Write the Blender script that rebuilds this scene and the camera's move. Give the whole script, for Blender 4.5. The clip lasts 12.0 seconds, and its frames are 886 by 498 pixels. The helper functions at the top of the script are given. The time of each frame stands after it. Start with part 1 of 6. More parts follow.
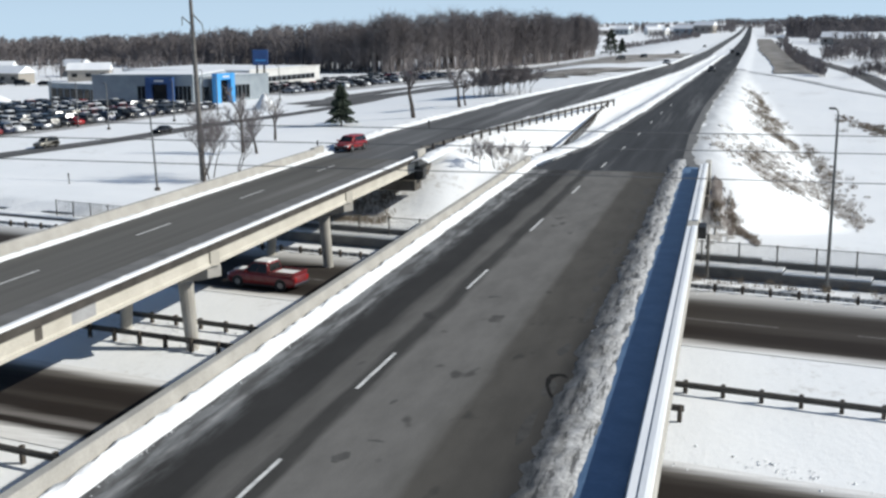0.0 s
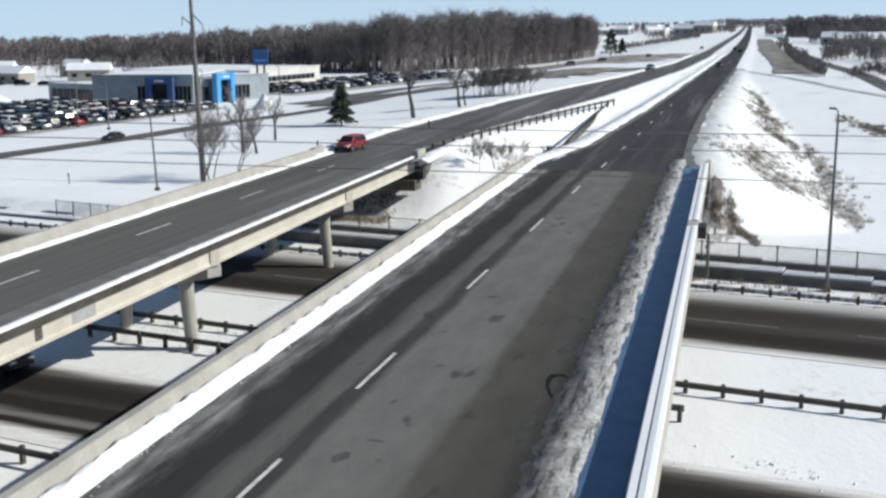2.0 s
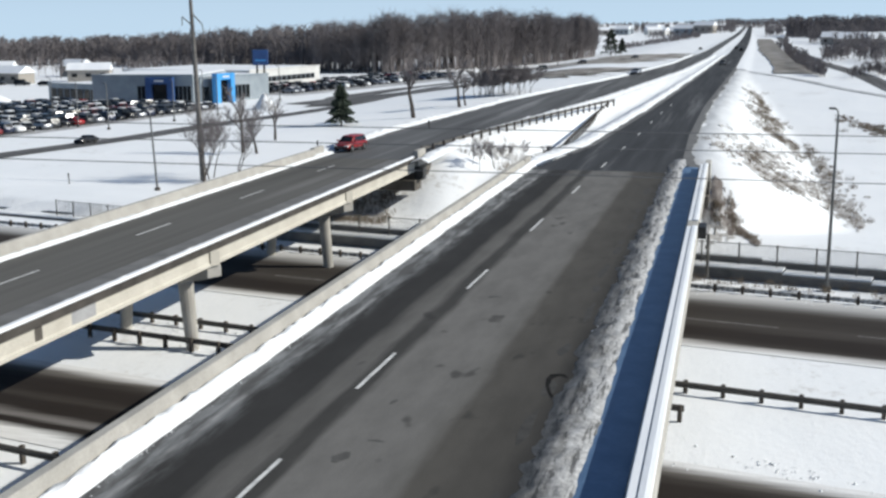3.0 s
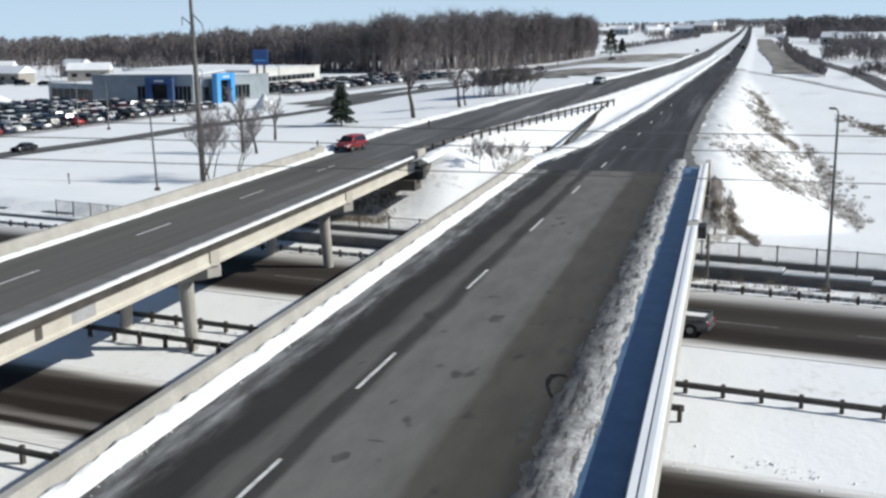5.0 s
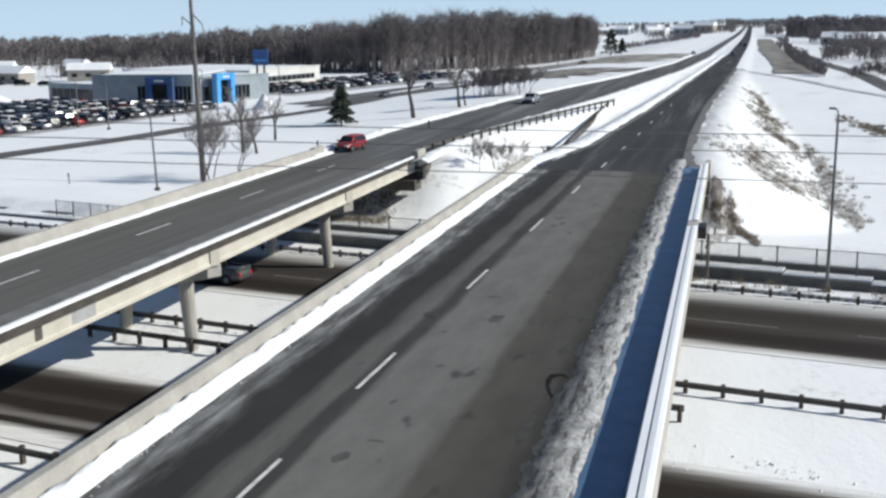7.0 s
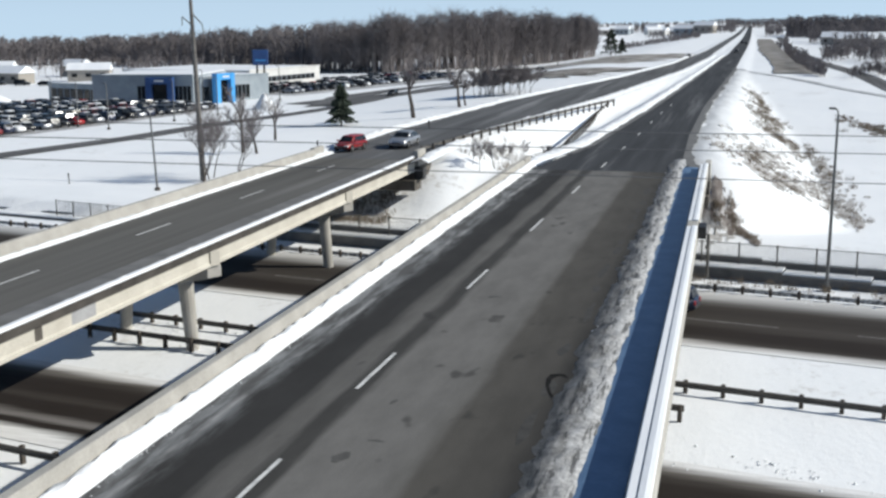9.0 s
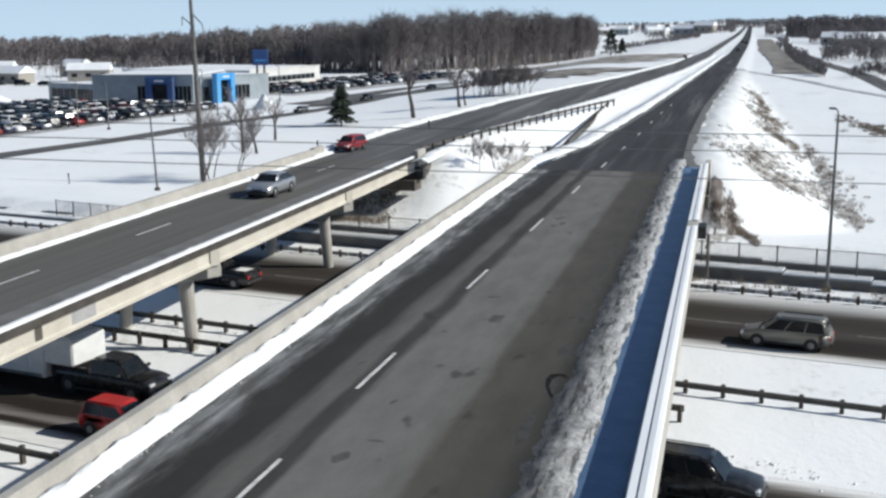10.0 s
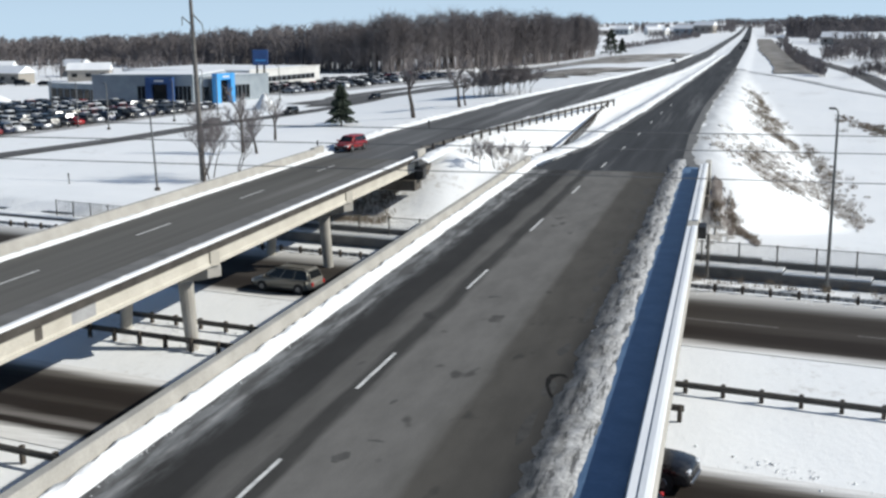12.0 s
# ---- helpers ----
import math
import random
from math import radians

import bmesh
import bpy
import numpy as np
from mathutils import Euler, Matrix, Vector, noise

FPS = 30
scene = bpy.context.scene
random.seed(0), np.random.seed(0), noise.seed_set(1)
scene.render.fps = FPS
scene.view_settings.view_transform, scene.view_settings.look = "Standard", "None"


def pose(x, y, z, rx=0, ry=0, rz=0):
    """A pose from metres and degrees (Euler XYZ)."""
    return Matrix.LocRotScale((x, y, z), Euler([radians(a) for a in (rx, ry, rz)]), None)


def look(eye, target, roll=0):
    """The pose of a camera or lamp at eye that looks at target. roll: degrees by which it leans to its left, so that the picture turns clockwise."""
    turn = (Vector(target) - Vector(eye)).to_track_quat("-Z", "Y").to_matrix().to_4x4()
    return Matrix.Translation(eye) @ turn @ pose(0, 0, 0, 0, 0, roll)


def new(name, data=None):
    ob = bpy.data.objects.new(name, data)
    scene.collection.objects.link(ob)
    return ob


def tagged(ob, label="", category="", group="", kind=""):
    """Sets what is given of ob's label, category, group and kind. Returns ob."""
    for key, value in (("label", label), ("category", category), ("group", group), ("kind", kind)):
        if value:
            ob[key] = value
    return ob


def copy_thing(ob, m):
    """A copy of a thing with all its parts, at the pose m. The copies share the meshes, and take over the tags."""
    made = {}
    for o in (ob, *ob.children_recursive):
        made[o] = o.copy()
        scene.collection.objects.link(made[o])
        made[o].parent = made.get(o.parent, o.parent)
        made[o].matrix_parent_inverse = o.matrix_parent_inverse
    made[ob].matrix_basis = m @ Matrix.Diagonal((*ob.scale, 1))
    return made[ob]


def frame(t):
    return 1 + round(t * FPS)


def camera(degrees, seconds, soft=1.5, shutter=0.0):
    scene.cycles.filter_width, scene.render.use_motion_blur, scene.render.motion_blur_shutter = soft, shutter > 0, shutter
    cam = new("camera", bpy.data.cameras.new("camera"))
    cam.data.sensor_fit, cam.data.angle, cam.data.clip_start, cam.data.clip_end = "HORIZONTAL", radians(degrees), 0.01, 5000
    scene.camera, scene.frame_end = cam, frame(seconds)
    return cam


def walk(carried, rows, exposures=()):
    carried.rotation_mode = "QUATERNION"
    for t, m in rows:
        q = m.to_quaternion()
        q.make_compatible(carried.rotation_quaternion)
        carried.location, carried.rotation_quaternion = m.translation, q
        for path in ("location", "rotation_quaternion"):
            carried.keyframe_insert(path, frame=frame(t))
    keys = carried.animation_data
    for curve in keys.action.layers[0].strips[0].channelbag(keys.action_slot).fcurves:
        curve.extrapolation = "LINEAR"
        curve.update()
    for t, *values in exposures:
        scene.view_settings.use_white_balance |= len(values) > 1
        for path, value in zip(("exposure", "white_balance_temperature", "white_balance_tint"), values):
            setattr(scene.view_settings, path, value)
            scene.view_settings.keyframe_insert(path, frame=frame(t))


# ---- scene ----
# Fixed roadside camera on a tall mast beside the overpass; z = 0 is the bridge deck, +y runs along the road.
cam = camera(42.41, 12.0, soft=2.6)
EYE = (0.0, 0.0, 11.236)
AIM = (-24.923, 94.904, 11.236 - 19.290)
walk(cam, [(0.0, look(EYE, AIM, -0.329)), (12.0, look(EYE, AIM, -0.329))], exposures=[(0.0, 0.06, 6500, 6), (12.0, 0.06, 6500, 6)])

# ---- light ----
SUN_FROM = Vector((0.822, 0.212, 0.529))
world = bpy.data.worlds.new("winter_sky")
scene.world = world
world.use_nodes = True
wn = world.node_tree
sky = wn.nodes.new("ShaderNodeTexSky")
sky.sky_type, sky.sun_disc = "NISHITA", False
sky.sun_elevation = radians(31.9)
sky.sun_rotation = math.atan2(SUN_FROM.x, SUN_FROM.y)
sky.altitude, sky.air_density, sky.dust_density, sky.ozone_density = 300, 1.0, 0.0, 1.6
tc = wn.nodes.new("ShaderNodeTexCoord")
lift = wn.nodes.new("ShaderNodeVectorMath")
lift.operation, lift.inputs[1].default_value = "ADD", (0, 0, 0.15)
wn.links.new(tc.outputs["Generated"], lift.inputs[0])
wn.links.new(lift.outputs[0], sky.inputs["Vector"])
# thin pale haze low over the whole horizon
up = wn.nodes.new("ShaderNodeSeparateXYZ")
wn.links.new(tc.outputs["Generated"], up.inputs[0])
low_sky = wn.nodes.new("ShaderNodeMapRange")
low_sky.interpolation_type = "SMOOTHSTEP"
for k, v in enumerate((0.0, 0.15, 0.66, 0.0), 1):
    low_sky.inputs[k].default_value = v
wn.links.new(up.outputs[2], low_sky.inputs[0])
haze = wn.nodes.new("ShaderNodeMix")
haze.data_type = "RGBA"
haze.inputs[7].default_value = (6.3, 7.75, 9.5, 1)
wn.links.new(low_sky.outputs[0], haze.inputs[0])
wn.links.new(sky.outputs["Color"], haze.inputs[6])
wn.links.new(haze.outputs[2], wn.nodes["Background"].inputs["Color"])
wn.nodes["Background"].inputs["Strength"].default_value = 0.102
sun = new("sun", bpy.data.lights.new("sun", "SUN"))
sun.data.energy, sun.data.angle, sun.data.color = 4.95, radians(0.53), (1.0, 0.95, 0.88)
sun.matrix_world = look(SUN_FROM * 300, (0, 0, 0))


# ---- materials ----
def make_mat(name, rough=0.7, metal=0.0):
    m = bpy.data.materials.new(name)
    m.use_nodes = True
    nt = m.node_tree
    b = nt.nodes["Principled BSDF"]
    b.inputs["Roughness"].default_value, b.inputs["Metallic"].default_value = rough, metal
    return m, nt, b


def noise_at(nt, vec, scale, detail=4.0, rough=0.55):
    n = nt.nodes.new("ShaderNodeTexNoise")
    n.inputs["Scale"].default_value, n.inputs["Detail"].default_value, n.inputs["Roughness"].default_value = scale, detail, rough
    if vec is not None:
        nt.links.new(vec, n.inputs["Vector"])
    return n.outputs["Fac"]


def ramp_of(nt, fac, stops):
    r = nt.nodes.new("ShaderNodeValToRGB")
    while len(r.color_ramp.elements) < len(stops):
        r.color_ramp.elements.new(0.5)
    for e, (at, c) in zip(r.color_ramp.elements, stops):
        e.position, e.color = at, (c if len(c) == 4 else (*c, 1))
    nt.links.new(fac, r.inputs["Fac"])
    return r.outputs["Color"]


def mix_rgb(nt, fac, a, b, blend="MIX"):
    m = nt.nodes.new("ShaderNodeMix")
    m.data_type, m.blend_type = "RGBA", blend
    for sock, v in ((m.inputs[0], fac), (m.inputs[6], a), (m.inputs[7], b)):
        if hasattr(v, "links"):
            nt.links.new(v, sock)
        else:
            sock.default_value = v if isinstance(v, float) else ((*v, 1) if len(v) == 3 else v)
    return m.outputs[2]


def math_of(nt, op, a, b=0.0, clamp=False):
    m = nt.nodes.new("ShaderNodeMath")
    m.operation, m.use_clamp = op, clamp
    for sock, v in ((m.inputs[0], a), (m.inputs[1], b)):
        if hasattr(v, "links"):
            nt.links.new(v, sock)
        else:
            sock.default_value = v
    return m.outputs[0]


def place_of(nt, scale=(1, 1, 1), turn=0.0):
    g = nt.nodes.new("ShaderNodeNewGeometry")
    mp = nt.nodes.new("ShaderNodeMapping")
    mp.inputs["Scale"].default_value = scale
    mp.inputs["Rotation"].default_value = (0, 0, turn)
    nt.links.new(g.outputs["Position"], mp.inputs["Vector"])
    return mp.outputs["Vector"]


def bump_of(nt, b, height, strength=0.3, dist=0.02):
    bp = nt.nodes.new("ShaderNodeBump")
    bp.inputs["Strength"].default_value, bp.inputs["Distance"].default_value = strength, dist
    nt.links.new(height, bp.inputs["Height"])
    nt.links.new(bp.outputs["Normal"], b.inputs["Normal"])


def surface(name, c1, c2, scale, rough=0.75, metal=0.0, fine=None, bump=0.2, dist=0.02, lo=0.3, hi=0.7):
    """A mottled surface: two colours mixed by coarse noise, with fine grain on top."""
    m, nt, b = make_mat(name, rough, metal)
    v = place_of(nt)
    col = ramp_of(nt, noise_at(nt, v, scale), [(lo, c1), (hi, c2)])
    grain = noise_at(nt, v, fine or scale * 9, 3)
    col = mix_rgb(nt, 0.35, col, ramp_of(nt, grain, [(0.25, (0.45, 0.45, 0.45)), (0.75, (1, 1, 1))]), "MULTIPLY")
    nt.links.new(col, b.inputs["Base Color"])
    bump_of(nt, b, grain, bump, dist)
    return m


def paint(name, c, rough=0.35, metal=0.0, dirt=0.35):
    """Plain coat with road dirt in soft patches."""
    m, nt, b = make_mat(name, rough, metal)
    tc = nt.nodes.new("ShaderNodeTexCoord")
    n = noise_at(nt, tc.outputs["Object"], 2.3, 5)
    col = mix_rgb(nt, math_of(nt, "MULTIPLY", ramp_of(nt, n, [(0.4, (0, 0, 0)), (0.75, (1, 1, 1))]), dirt), c, tuple(0.5 * x + 0.10 for x in c))
    nt.links.new(col, b.inputs["Base Color"])
    return m


def snow_mat(name, c1, c2, scale=0.08, bump=0.35, weeds=0.0, spray=False):
    m, nt, b = make_mat(name, 0.55)
    v = place_of(nt)
    drift = noise_at(nt, place_of(nt, (1, 0.35, 1), 0.2), 0.35, 6, 0.6)
    col = ramp_of(nt, noise_at(nt, v, scale, 5), [(0.3, c1), (0.65, c2)])
    col = mix_rgb(nt, 0.25, col, ramp_of(nt, drift, [(0.3, (0.86, 0.88, 0.91)), (0.7, (1, 1, 1))]), "MULTIPLY")
    if weeds:
        spots = math_of(nt, "MULTIPLY", noise_at(nt, v, 0.12, 3), noise_at(nt, v, 1.6, 6, 0.7))
        col = mix_rgb(nt, ramp_of(nt, spots, [(0.33, (0, 0, 0)), (0.42, (weeds, weeds, weeds))]), col, (0.24, 0.20, 0.15))
    if spray:
        # slush thrown off the right-hand carriageway greys the snow beside it, less and less away from the edge
        g = nt.nodes.new("ShaderNodeNewGeometry")
        sep = nt.nodes.new("ShaderNodeSeparateXYZ")
        nt.links.new(g.outputs["Position"], sep.inputs[0])
        edge = math_of(nt, "MULTIPLY", math_of(nt, "MAXIMUM", math_of(nt, "SUBTRACT", sep.outputs[1], 160.0), 0.0), 0.0185)
        d = math_of(nt, "ADD", math_of(nt, "SUBTRACT", sep.outputs[0], edge), 4.9)
        d = math_of(nt, "ADD", d, math_of(nt, "MULTIPLY", math_of(nt, "SUBTRACT", noise_at(nt, place_of(nt, (1, 0.25, 1)), 0.5, 5), 0.5), 5.0))
        side = ramp_of(nt, math_of(nt, "MULTIPLY", d, 0.1), [(0.0, (0, 0, 0)), (0.04, (0.85, 0.85, 0.85)), (0.22, (0.42, 0.42, 0.42)), (0.55, (0, 0, 0))])
        span = ramp_of(nt, math_of(nt, "MULTIPLY", sep.outputs[1], 0.0025), [(0.22, (0, 0, 0)), (0.235, (1, 1, 1)), (0.66, (1, 1, 1)), (0.78, (0, 0, 0))])
        col = mix_rgb(nt, math_of(nt, "MULTIPLY", side, span), col, (0.34, 0.345, 0.35))
    nt.links.new(col, b.inputs["Base Color"])
    h = math_of(nt, "ADD", drift, math_of(nt, "MULTIPLY", noise_at(nt, v, 3.0, 6, 0.65), 0.4))
    bump_of(nt, b, h, bump, 0.25)
    return m


SNOW = snow_mat("snow", (0.86, 0.875, 0.89), (0.91, 0.92, 0.93), 0.08, 0.3, 0.35, True)
BANK = snow_mat("ploughed_snow", (0.66, 0.68, 0.70), (0.86, 0.87, 0.88), 0.9, 0.8)


def slush_mat():
    """Ploughed slush: white lumps with grey dirt in streaks and clefts along the road."""
    m, nt, b = make_mat("dirty_slush", 0.65)
    v = place_of(nt, (4.2, 1.7, 2.5))
    big = noise_at(nt, v, 1.0, 6, 0.62)
    fine = noise_at(nt, place_of(nt), 11.0, 5, 0.65)
    col = ramp_of(nt, math_of(nt, "ADD", math_of(nt, "MULTIPLY", big, 0.65), math_of(nt, "MULTIPLY", fine, 0.35)), [(0.40, (0.11, 0.108, 0.105)), (0.49, (0.33, 0.325, 0.318)), (0.57, (0.70, 0.70, 0.695))])
    nt.links.new(col, b.inputs["Base Color"])
    bump_of(nt, b, fine, 0.5, 0.06)
    return m


M_SLUSH = slush_mat()


def shoulder_slush_mat():
    """Slush on the deck's shoulder: grey with grit towards the traffic, whiter away from it, with cracks along it."""
    m, nt, b = make_mat("shoulder_slush", 0.65)
    fine = noise_at(nt, place_of(nt), 5.5, 6, 0.7)
    big = noise_at(nt, place_of(nt, (3.0, 0.8, 2.5)), 1.0, 6, 0.62)
    crack = noise_at(nt, place_of(nt, (5.5, 0.55, 3.0), 0.02), 1.0, 6, 0.66)
    g = nt.nodes.new("ShaderNodeNewGeometry")
    sep = nt.nodes.new("ShaderNodeSeparateXYZ")
    nt.links.new(g.outputs["Position"], sep.inputs[0])
    u = math_of(nt, "SUBTRACT", sep.outputs["X"], math_of(nt, "MULTIPLY", math_of(nt, "SUBTRACT", sep.outputs["Y"], 24.0), SLOPE))
    u = math_of(nt, "ADD", math_of(nt, "MULTIPLY", math_of(nt, "ADD", u, 5.1), 0.66), math_of(nt, "MULTIPLY", math_of(nt, "SUBTRACT", big, 0.5), 1.1))
    clean = ramp_of(nt, u, [(0.12, (0.075, 0.073, 0.070)), (0.50, (0.20, 0.198, 0.194)), (0.95, (0.56, 0.562, 0.565))])
    col = mix_rgb(nt, 0.8, clean, ramp_of(nt, fine, [(0.36, (0.5, 0.5, 0.5)), (0.6, (1.1, 1.1, 1.1))]), "MULTIPLY")
    col = mix_rgb(nt, 0.85, col, ramp_of(nt, crack, [(0.40, (0.14, 0.137, 0.134)), (0.48, (1, 1, 1))]), "MULTIPLY")
    nt.links.new(col, b.inputs["Base Color"])
    bump_of(nt, b, math_of(nt, "ADD", fine, crack), 0.6, 0.06)
    return m


# ice whose colour holds the deep blue of the parapet's shade
M_SHADEICE = surface("shade_blue_ice", (0.080, 0.150, 0.265), (0.130, 0.215, 0.35), 0.9, 0.4, fine=7)
M_CONC = surface("pale_concrete", (0.34, 0.325, 0.295), (0.45, 0.43, 0.395), 0.7, 0.85, fine=14)
M_GIRDER = surface("cream_concrete", (0.50, 0.465, 0.40), (0.62, 0.585, 0.51), 0.6, 0.85, fine=12)
M_CONC_DARK = surface("dark_concrete", (0.062, 0.055, 0.047), (0.130, 0.116, 0.100), 0.9, 0.9, fine=12)
# darker concrete for the far bridge's curb and the whole slab
M_CURB = surface("dark_curb_concrete", (0.036, 0.031, 0.027), (0.085, 0.075, 0.065), 0.9, 0.9, fine=12)
M_STONE = surface("dark_wet_stone", (0.085, 0.085, 0.085), (0.165, 0.163, 0.158), 0.8, 0.9, fine=9)
M_PATCH = surface("grey_repair_concrete", (0.33, 0.33, 0.335), (0.41, 0.41, 0.415), 1.1, 0.85, fine=14)
M_STEEL = surface("weathered_galvanised_steel", (0.13, 0.13, 0.125), (0.24, 0.24, 0.235), 1.5, 0.55, 0.5, fine=20, bump=0.1)
M_RAIL = surface("rusty_guardrail_steel", (0.07, 0.065, 0.06), (0.15, 0.14, 0.125), 1.2, 0.7, 0.2, fine=15)
M_POSTWOOD = surface("dark_wooden_post", (0.05, 0.042, 0.035), (0.10, 0.085, 0.07), 4, 0.9, fine=25)
M_POLE = surface("weathered_wood_pole", (0.12, 0.11, 0.10), (0.20, 0.185, 0.17), 1.5, 0.9, fine=18)
M_WIRE = surface("dark_cable", (0.07, 0.07, 0.075), (0.12, 0.12, 0.125), 3, 0.6)
M_FAINT = surface("faded_road_paint", (0.12, 0.115, 0.11), (0.30, 0.295, 0.285), 2.5, 0.8, fine=18)
M_LINE = surface("worn_white_road_paint", (0.45, 0.45, 0.44), (0.78, 0.78, 0.76), 2.5, 0.7, fine=18)
M_BARK = surface("grey_brown_bark", (0.045, 0.037, 0.032), (0.10, 0.083, 0.072), 3, 0.95, fine=20)
M_TWIG = surface("bare_twigs", (0.135, 0.120, 0.122), (0.235, 0.213, 0.213), 0.05, 0.95, fine=0.6)
M_WEED = surface("dry_brown_weeds", (0.12, 0.095, 0.07), (0.26, 0.21, 0.155), 2, 0.95, fine=12)
M_NEEDLE = surface("dark_green_needles", (0.022, 0.034, 0.024), (0.055, 0.075, 0.05), 3, 0.85, fine=15)
M_RUBBER = surface("black_rubber", (0.012, 0.012, 0.012), (0.03, 0.03, 0.03), 5, 0.85)
M_RIM = surface("aluminium_rim", (0.16, 0.16, 0.165), (0.26, 0.26, 0.265), 6, 0.4, 0.7)
M_CHROME = paint("dull_chrome", (0.22, 0.22, 0.23), 0.3, 0.9, 0.3)
M_BLACKPL = surface("black_plastic", (0.012, 0.012, 0.013), (0.025, 0.025, 0.026), 5, 0.6)
M_GLASS = paint("dark_tinted_glass", (0.008, 0.010, 0.012), 0.10, 0.0, 0.1)
M_GLASS.node_tree.nodes["Principled BSDF"].inputs["Specular IOR Level"].default_value = 0.28
M_LAMP = paint("clear_headlight", (0.75, 0.76, 0.78), 0.12, 0.3, 0.1)
M_TAIL = paint("red_tail_light", (0.35, 0.02, 0.02), 0.2, 0.0, 0.1)
M_ROOFSNOW = snow_mat("roof_snow", (0.80, 0.82, 0.85), (0.88, 0.89, 0.90), 0.3, 0.2)
M_WALLGREY = surface("grey_metal_cladding", (0.25, 0.29, 0.32), (0.34, 0.38, 0.41), 0.4, 0.5, 0.2, fine=4)
M_WALLWHITE = surface("white_metal_cladding", (0.62, 0.62, 0.60), (0.74, 0.74, 0.72), 0.4, 0.6, fine=4)
M_BLUE = surface("deep_blue_panel", (0.02, 0.06, 0.19), (0.03, 0.09, 0.26), 0.5, 0.4, fine=5)
M_SKYBLUE = surface("light_blue_panel", (0.05, 0.30, 0.68), (0.08, 0.38, 0.78), 0.5, 0.4, fine=5)
M_SIDING = surface("tan_siding", (0.26, 0.24, 0.21), (0.40, 0.37, 0.33), 0.02, 0.8, fine=1.5)


def deck_mat():
    """Asphalt overlay on the near bridge: dry pale wheel paths between dark damp bands that run along the road."""
    m, nt, b = make_mat("bridge_deck_asphalt", 0.9)
    b.inputs["Specular IOR Level"].default_value = 0.12
    g = nt.nodes.new("ShaderNodeNewGeometry")
    sep = nt.nodes.new("ShaderNodeSeparateXYZ")
    nt.links.new(g.outputs["Position"], sep.inputs[0])
    wob = noise_at(nt, place_of(nt, (1.6, 0.16, 1)), 0.8, 5, 0.6)
    x = math_of(nt, "ADD", sep.outputs[0], math_of(nt, "MULTIPLY", sep.outputs[1], 0.004))
    x = math_of(nt, "ADD", x, math_of(nt, "MULTIPLY", math_of(nt, "SUBTRACT", wob, 0.5), 0.75))
    u = math_of(nt, "DIVIDE", math_of(nt, "ADD", x, 16.2), 14.0)
    dark, mid, pale, brown = (0.037, 0.0365, 0.036), (0.058, 0.0565, 0.054), (0.158, 0.153, 0.146), (0.084, 0.079, 0.071)
    def at(w):
        return (w + 16.2) / 14.0
    col = ramp_of(nt, u, [(at(-15.9), (0.080, 0.080, 0.080)), (at(-14.5), (0.084, 0.084, 0.084)), (at(-14.1), dark), (at(-12.7), dark), (at(-12.3), (0.112, 0.108, 0.103)), (at(-11.72), (0.130, 0.126, 0.120)),
                          (at(-11.45), mid), (at(-11.0), mid), (at(-10.72), pale), (at(-8.3), pale), (at(-7.75), (0.140, 0.135, 0.127)), (at(-7.4), brown), (at(-5.6), (0.070, 0.066, 0.060)), (at(-4.9), (0.042, 0.040, 0.038))])
    grit = noise_at(nt, place_of(nt), 22, 4, 0.7)
    stains = noise_at(nt, place_of(nt, (1, 0.3, 1)), 0.9, 6, 0.62)
    col = mix_rgb(nt, 0.5, col, ramp_of(nt, stains, [(0.3, (0.62, 0.62, 0.62)), (0.62, (1.12, 1.12, 1.12))]), "MULTIPLY")
    col = mix_rgb(nt, 0.5, col, ramp_of(nt, grit, [(0.25, (0.6, 0.6, 0.6)), (0.7, (1.15, 1.15, 1.15))]), "MULTIPLY")
    spots = ramp_of(nt, noise_at(nt, place_of(nt, (1, 0.55, 1)), 0.75, 2), [(0.655, (0, 0, 0)), (0.71, (0.6, 0.6, 0.6))])
    col = mix_rgb(nt, spots, col, (0.035, 0.034, 0.033))
    # dried salt: broad smears by the snow bank, and a thin pale thread where the plough's edge ran
    smear = ramp_of(nt, noise_at(nt, place_of(nt, (1.5, 0.22, 1)), 1.5, 6, 0.68), [(0.42, (0, 0, 0)), (0.60, (1, 1, 1))])
    where = ramp_of(nt, u, [(at(-15.7), (0.8, 0.8, 0.8)), (at(-14.5), (0.55, 0.55, 0.55)), (at(-13.7), (0, 0, 0))])
    col = mix_rgb(nt, math_of(nt, "MULTIPLY", smear, where), col, (0.27, 0.28, 0.29))
    thread = ramp_of(nt, u, [(at(-14.62), (0, 0, 0)), (at(-14.45), (0.75, 0.75, 0.75)), (at(-14.28), (0, 0, 0))])
    broken = ramp_of(nt, noise_at(nt, place_of(nt, (0.5, 0.12, 1)), 1.7, 4, 0.6), [(0.44, (0, 0, 0)), (0.6, (1, 1, 1))])
    col = mix_rgb(nt, math_of(nt, "MULTIPLY", thread, broken), col, (0.36, 0.36, 0.36))
    nt.links.new(col, b.inputs["Base Color"])
    bump_of(nt, b, grit, 0.35, 0.01)
    return m


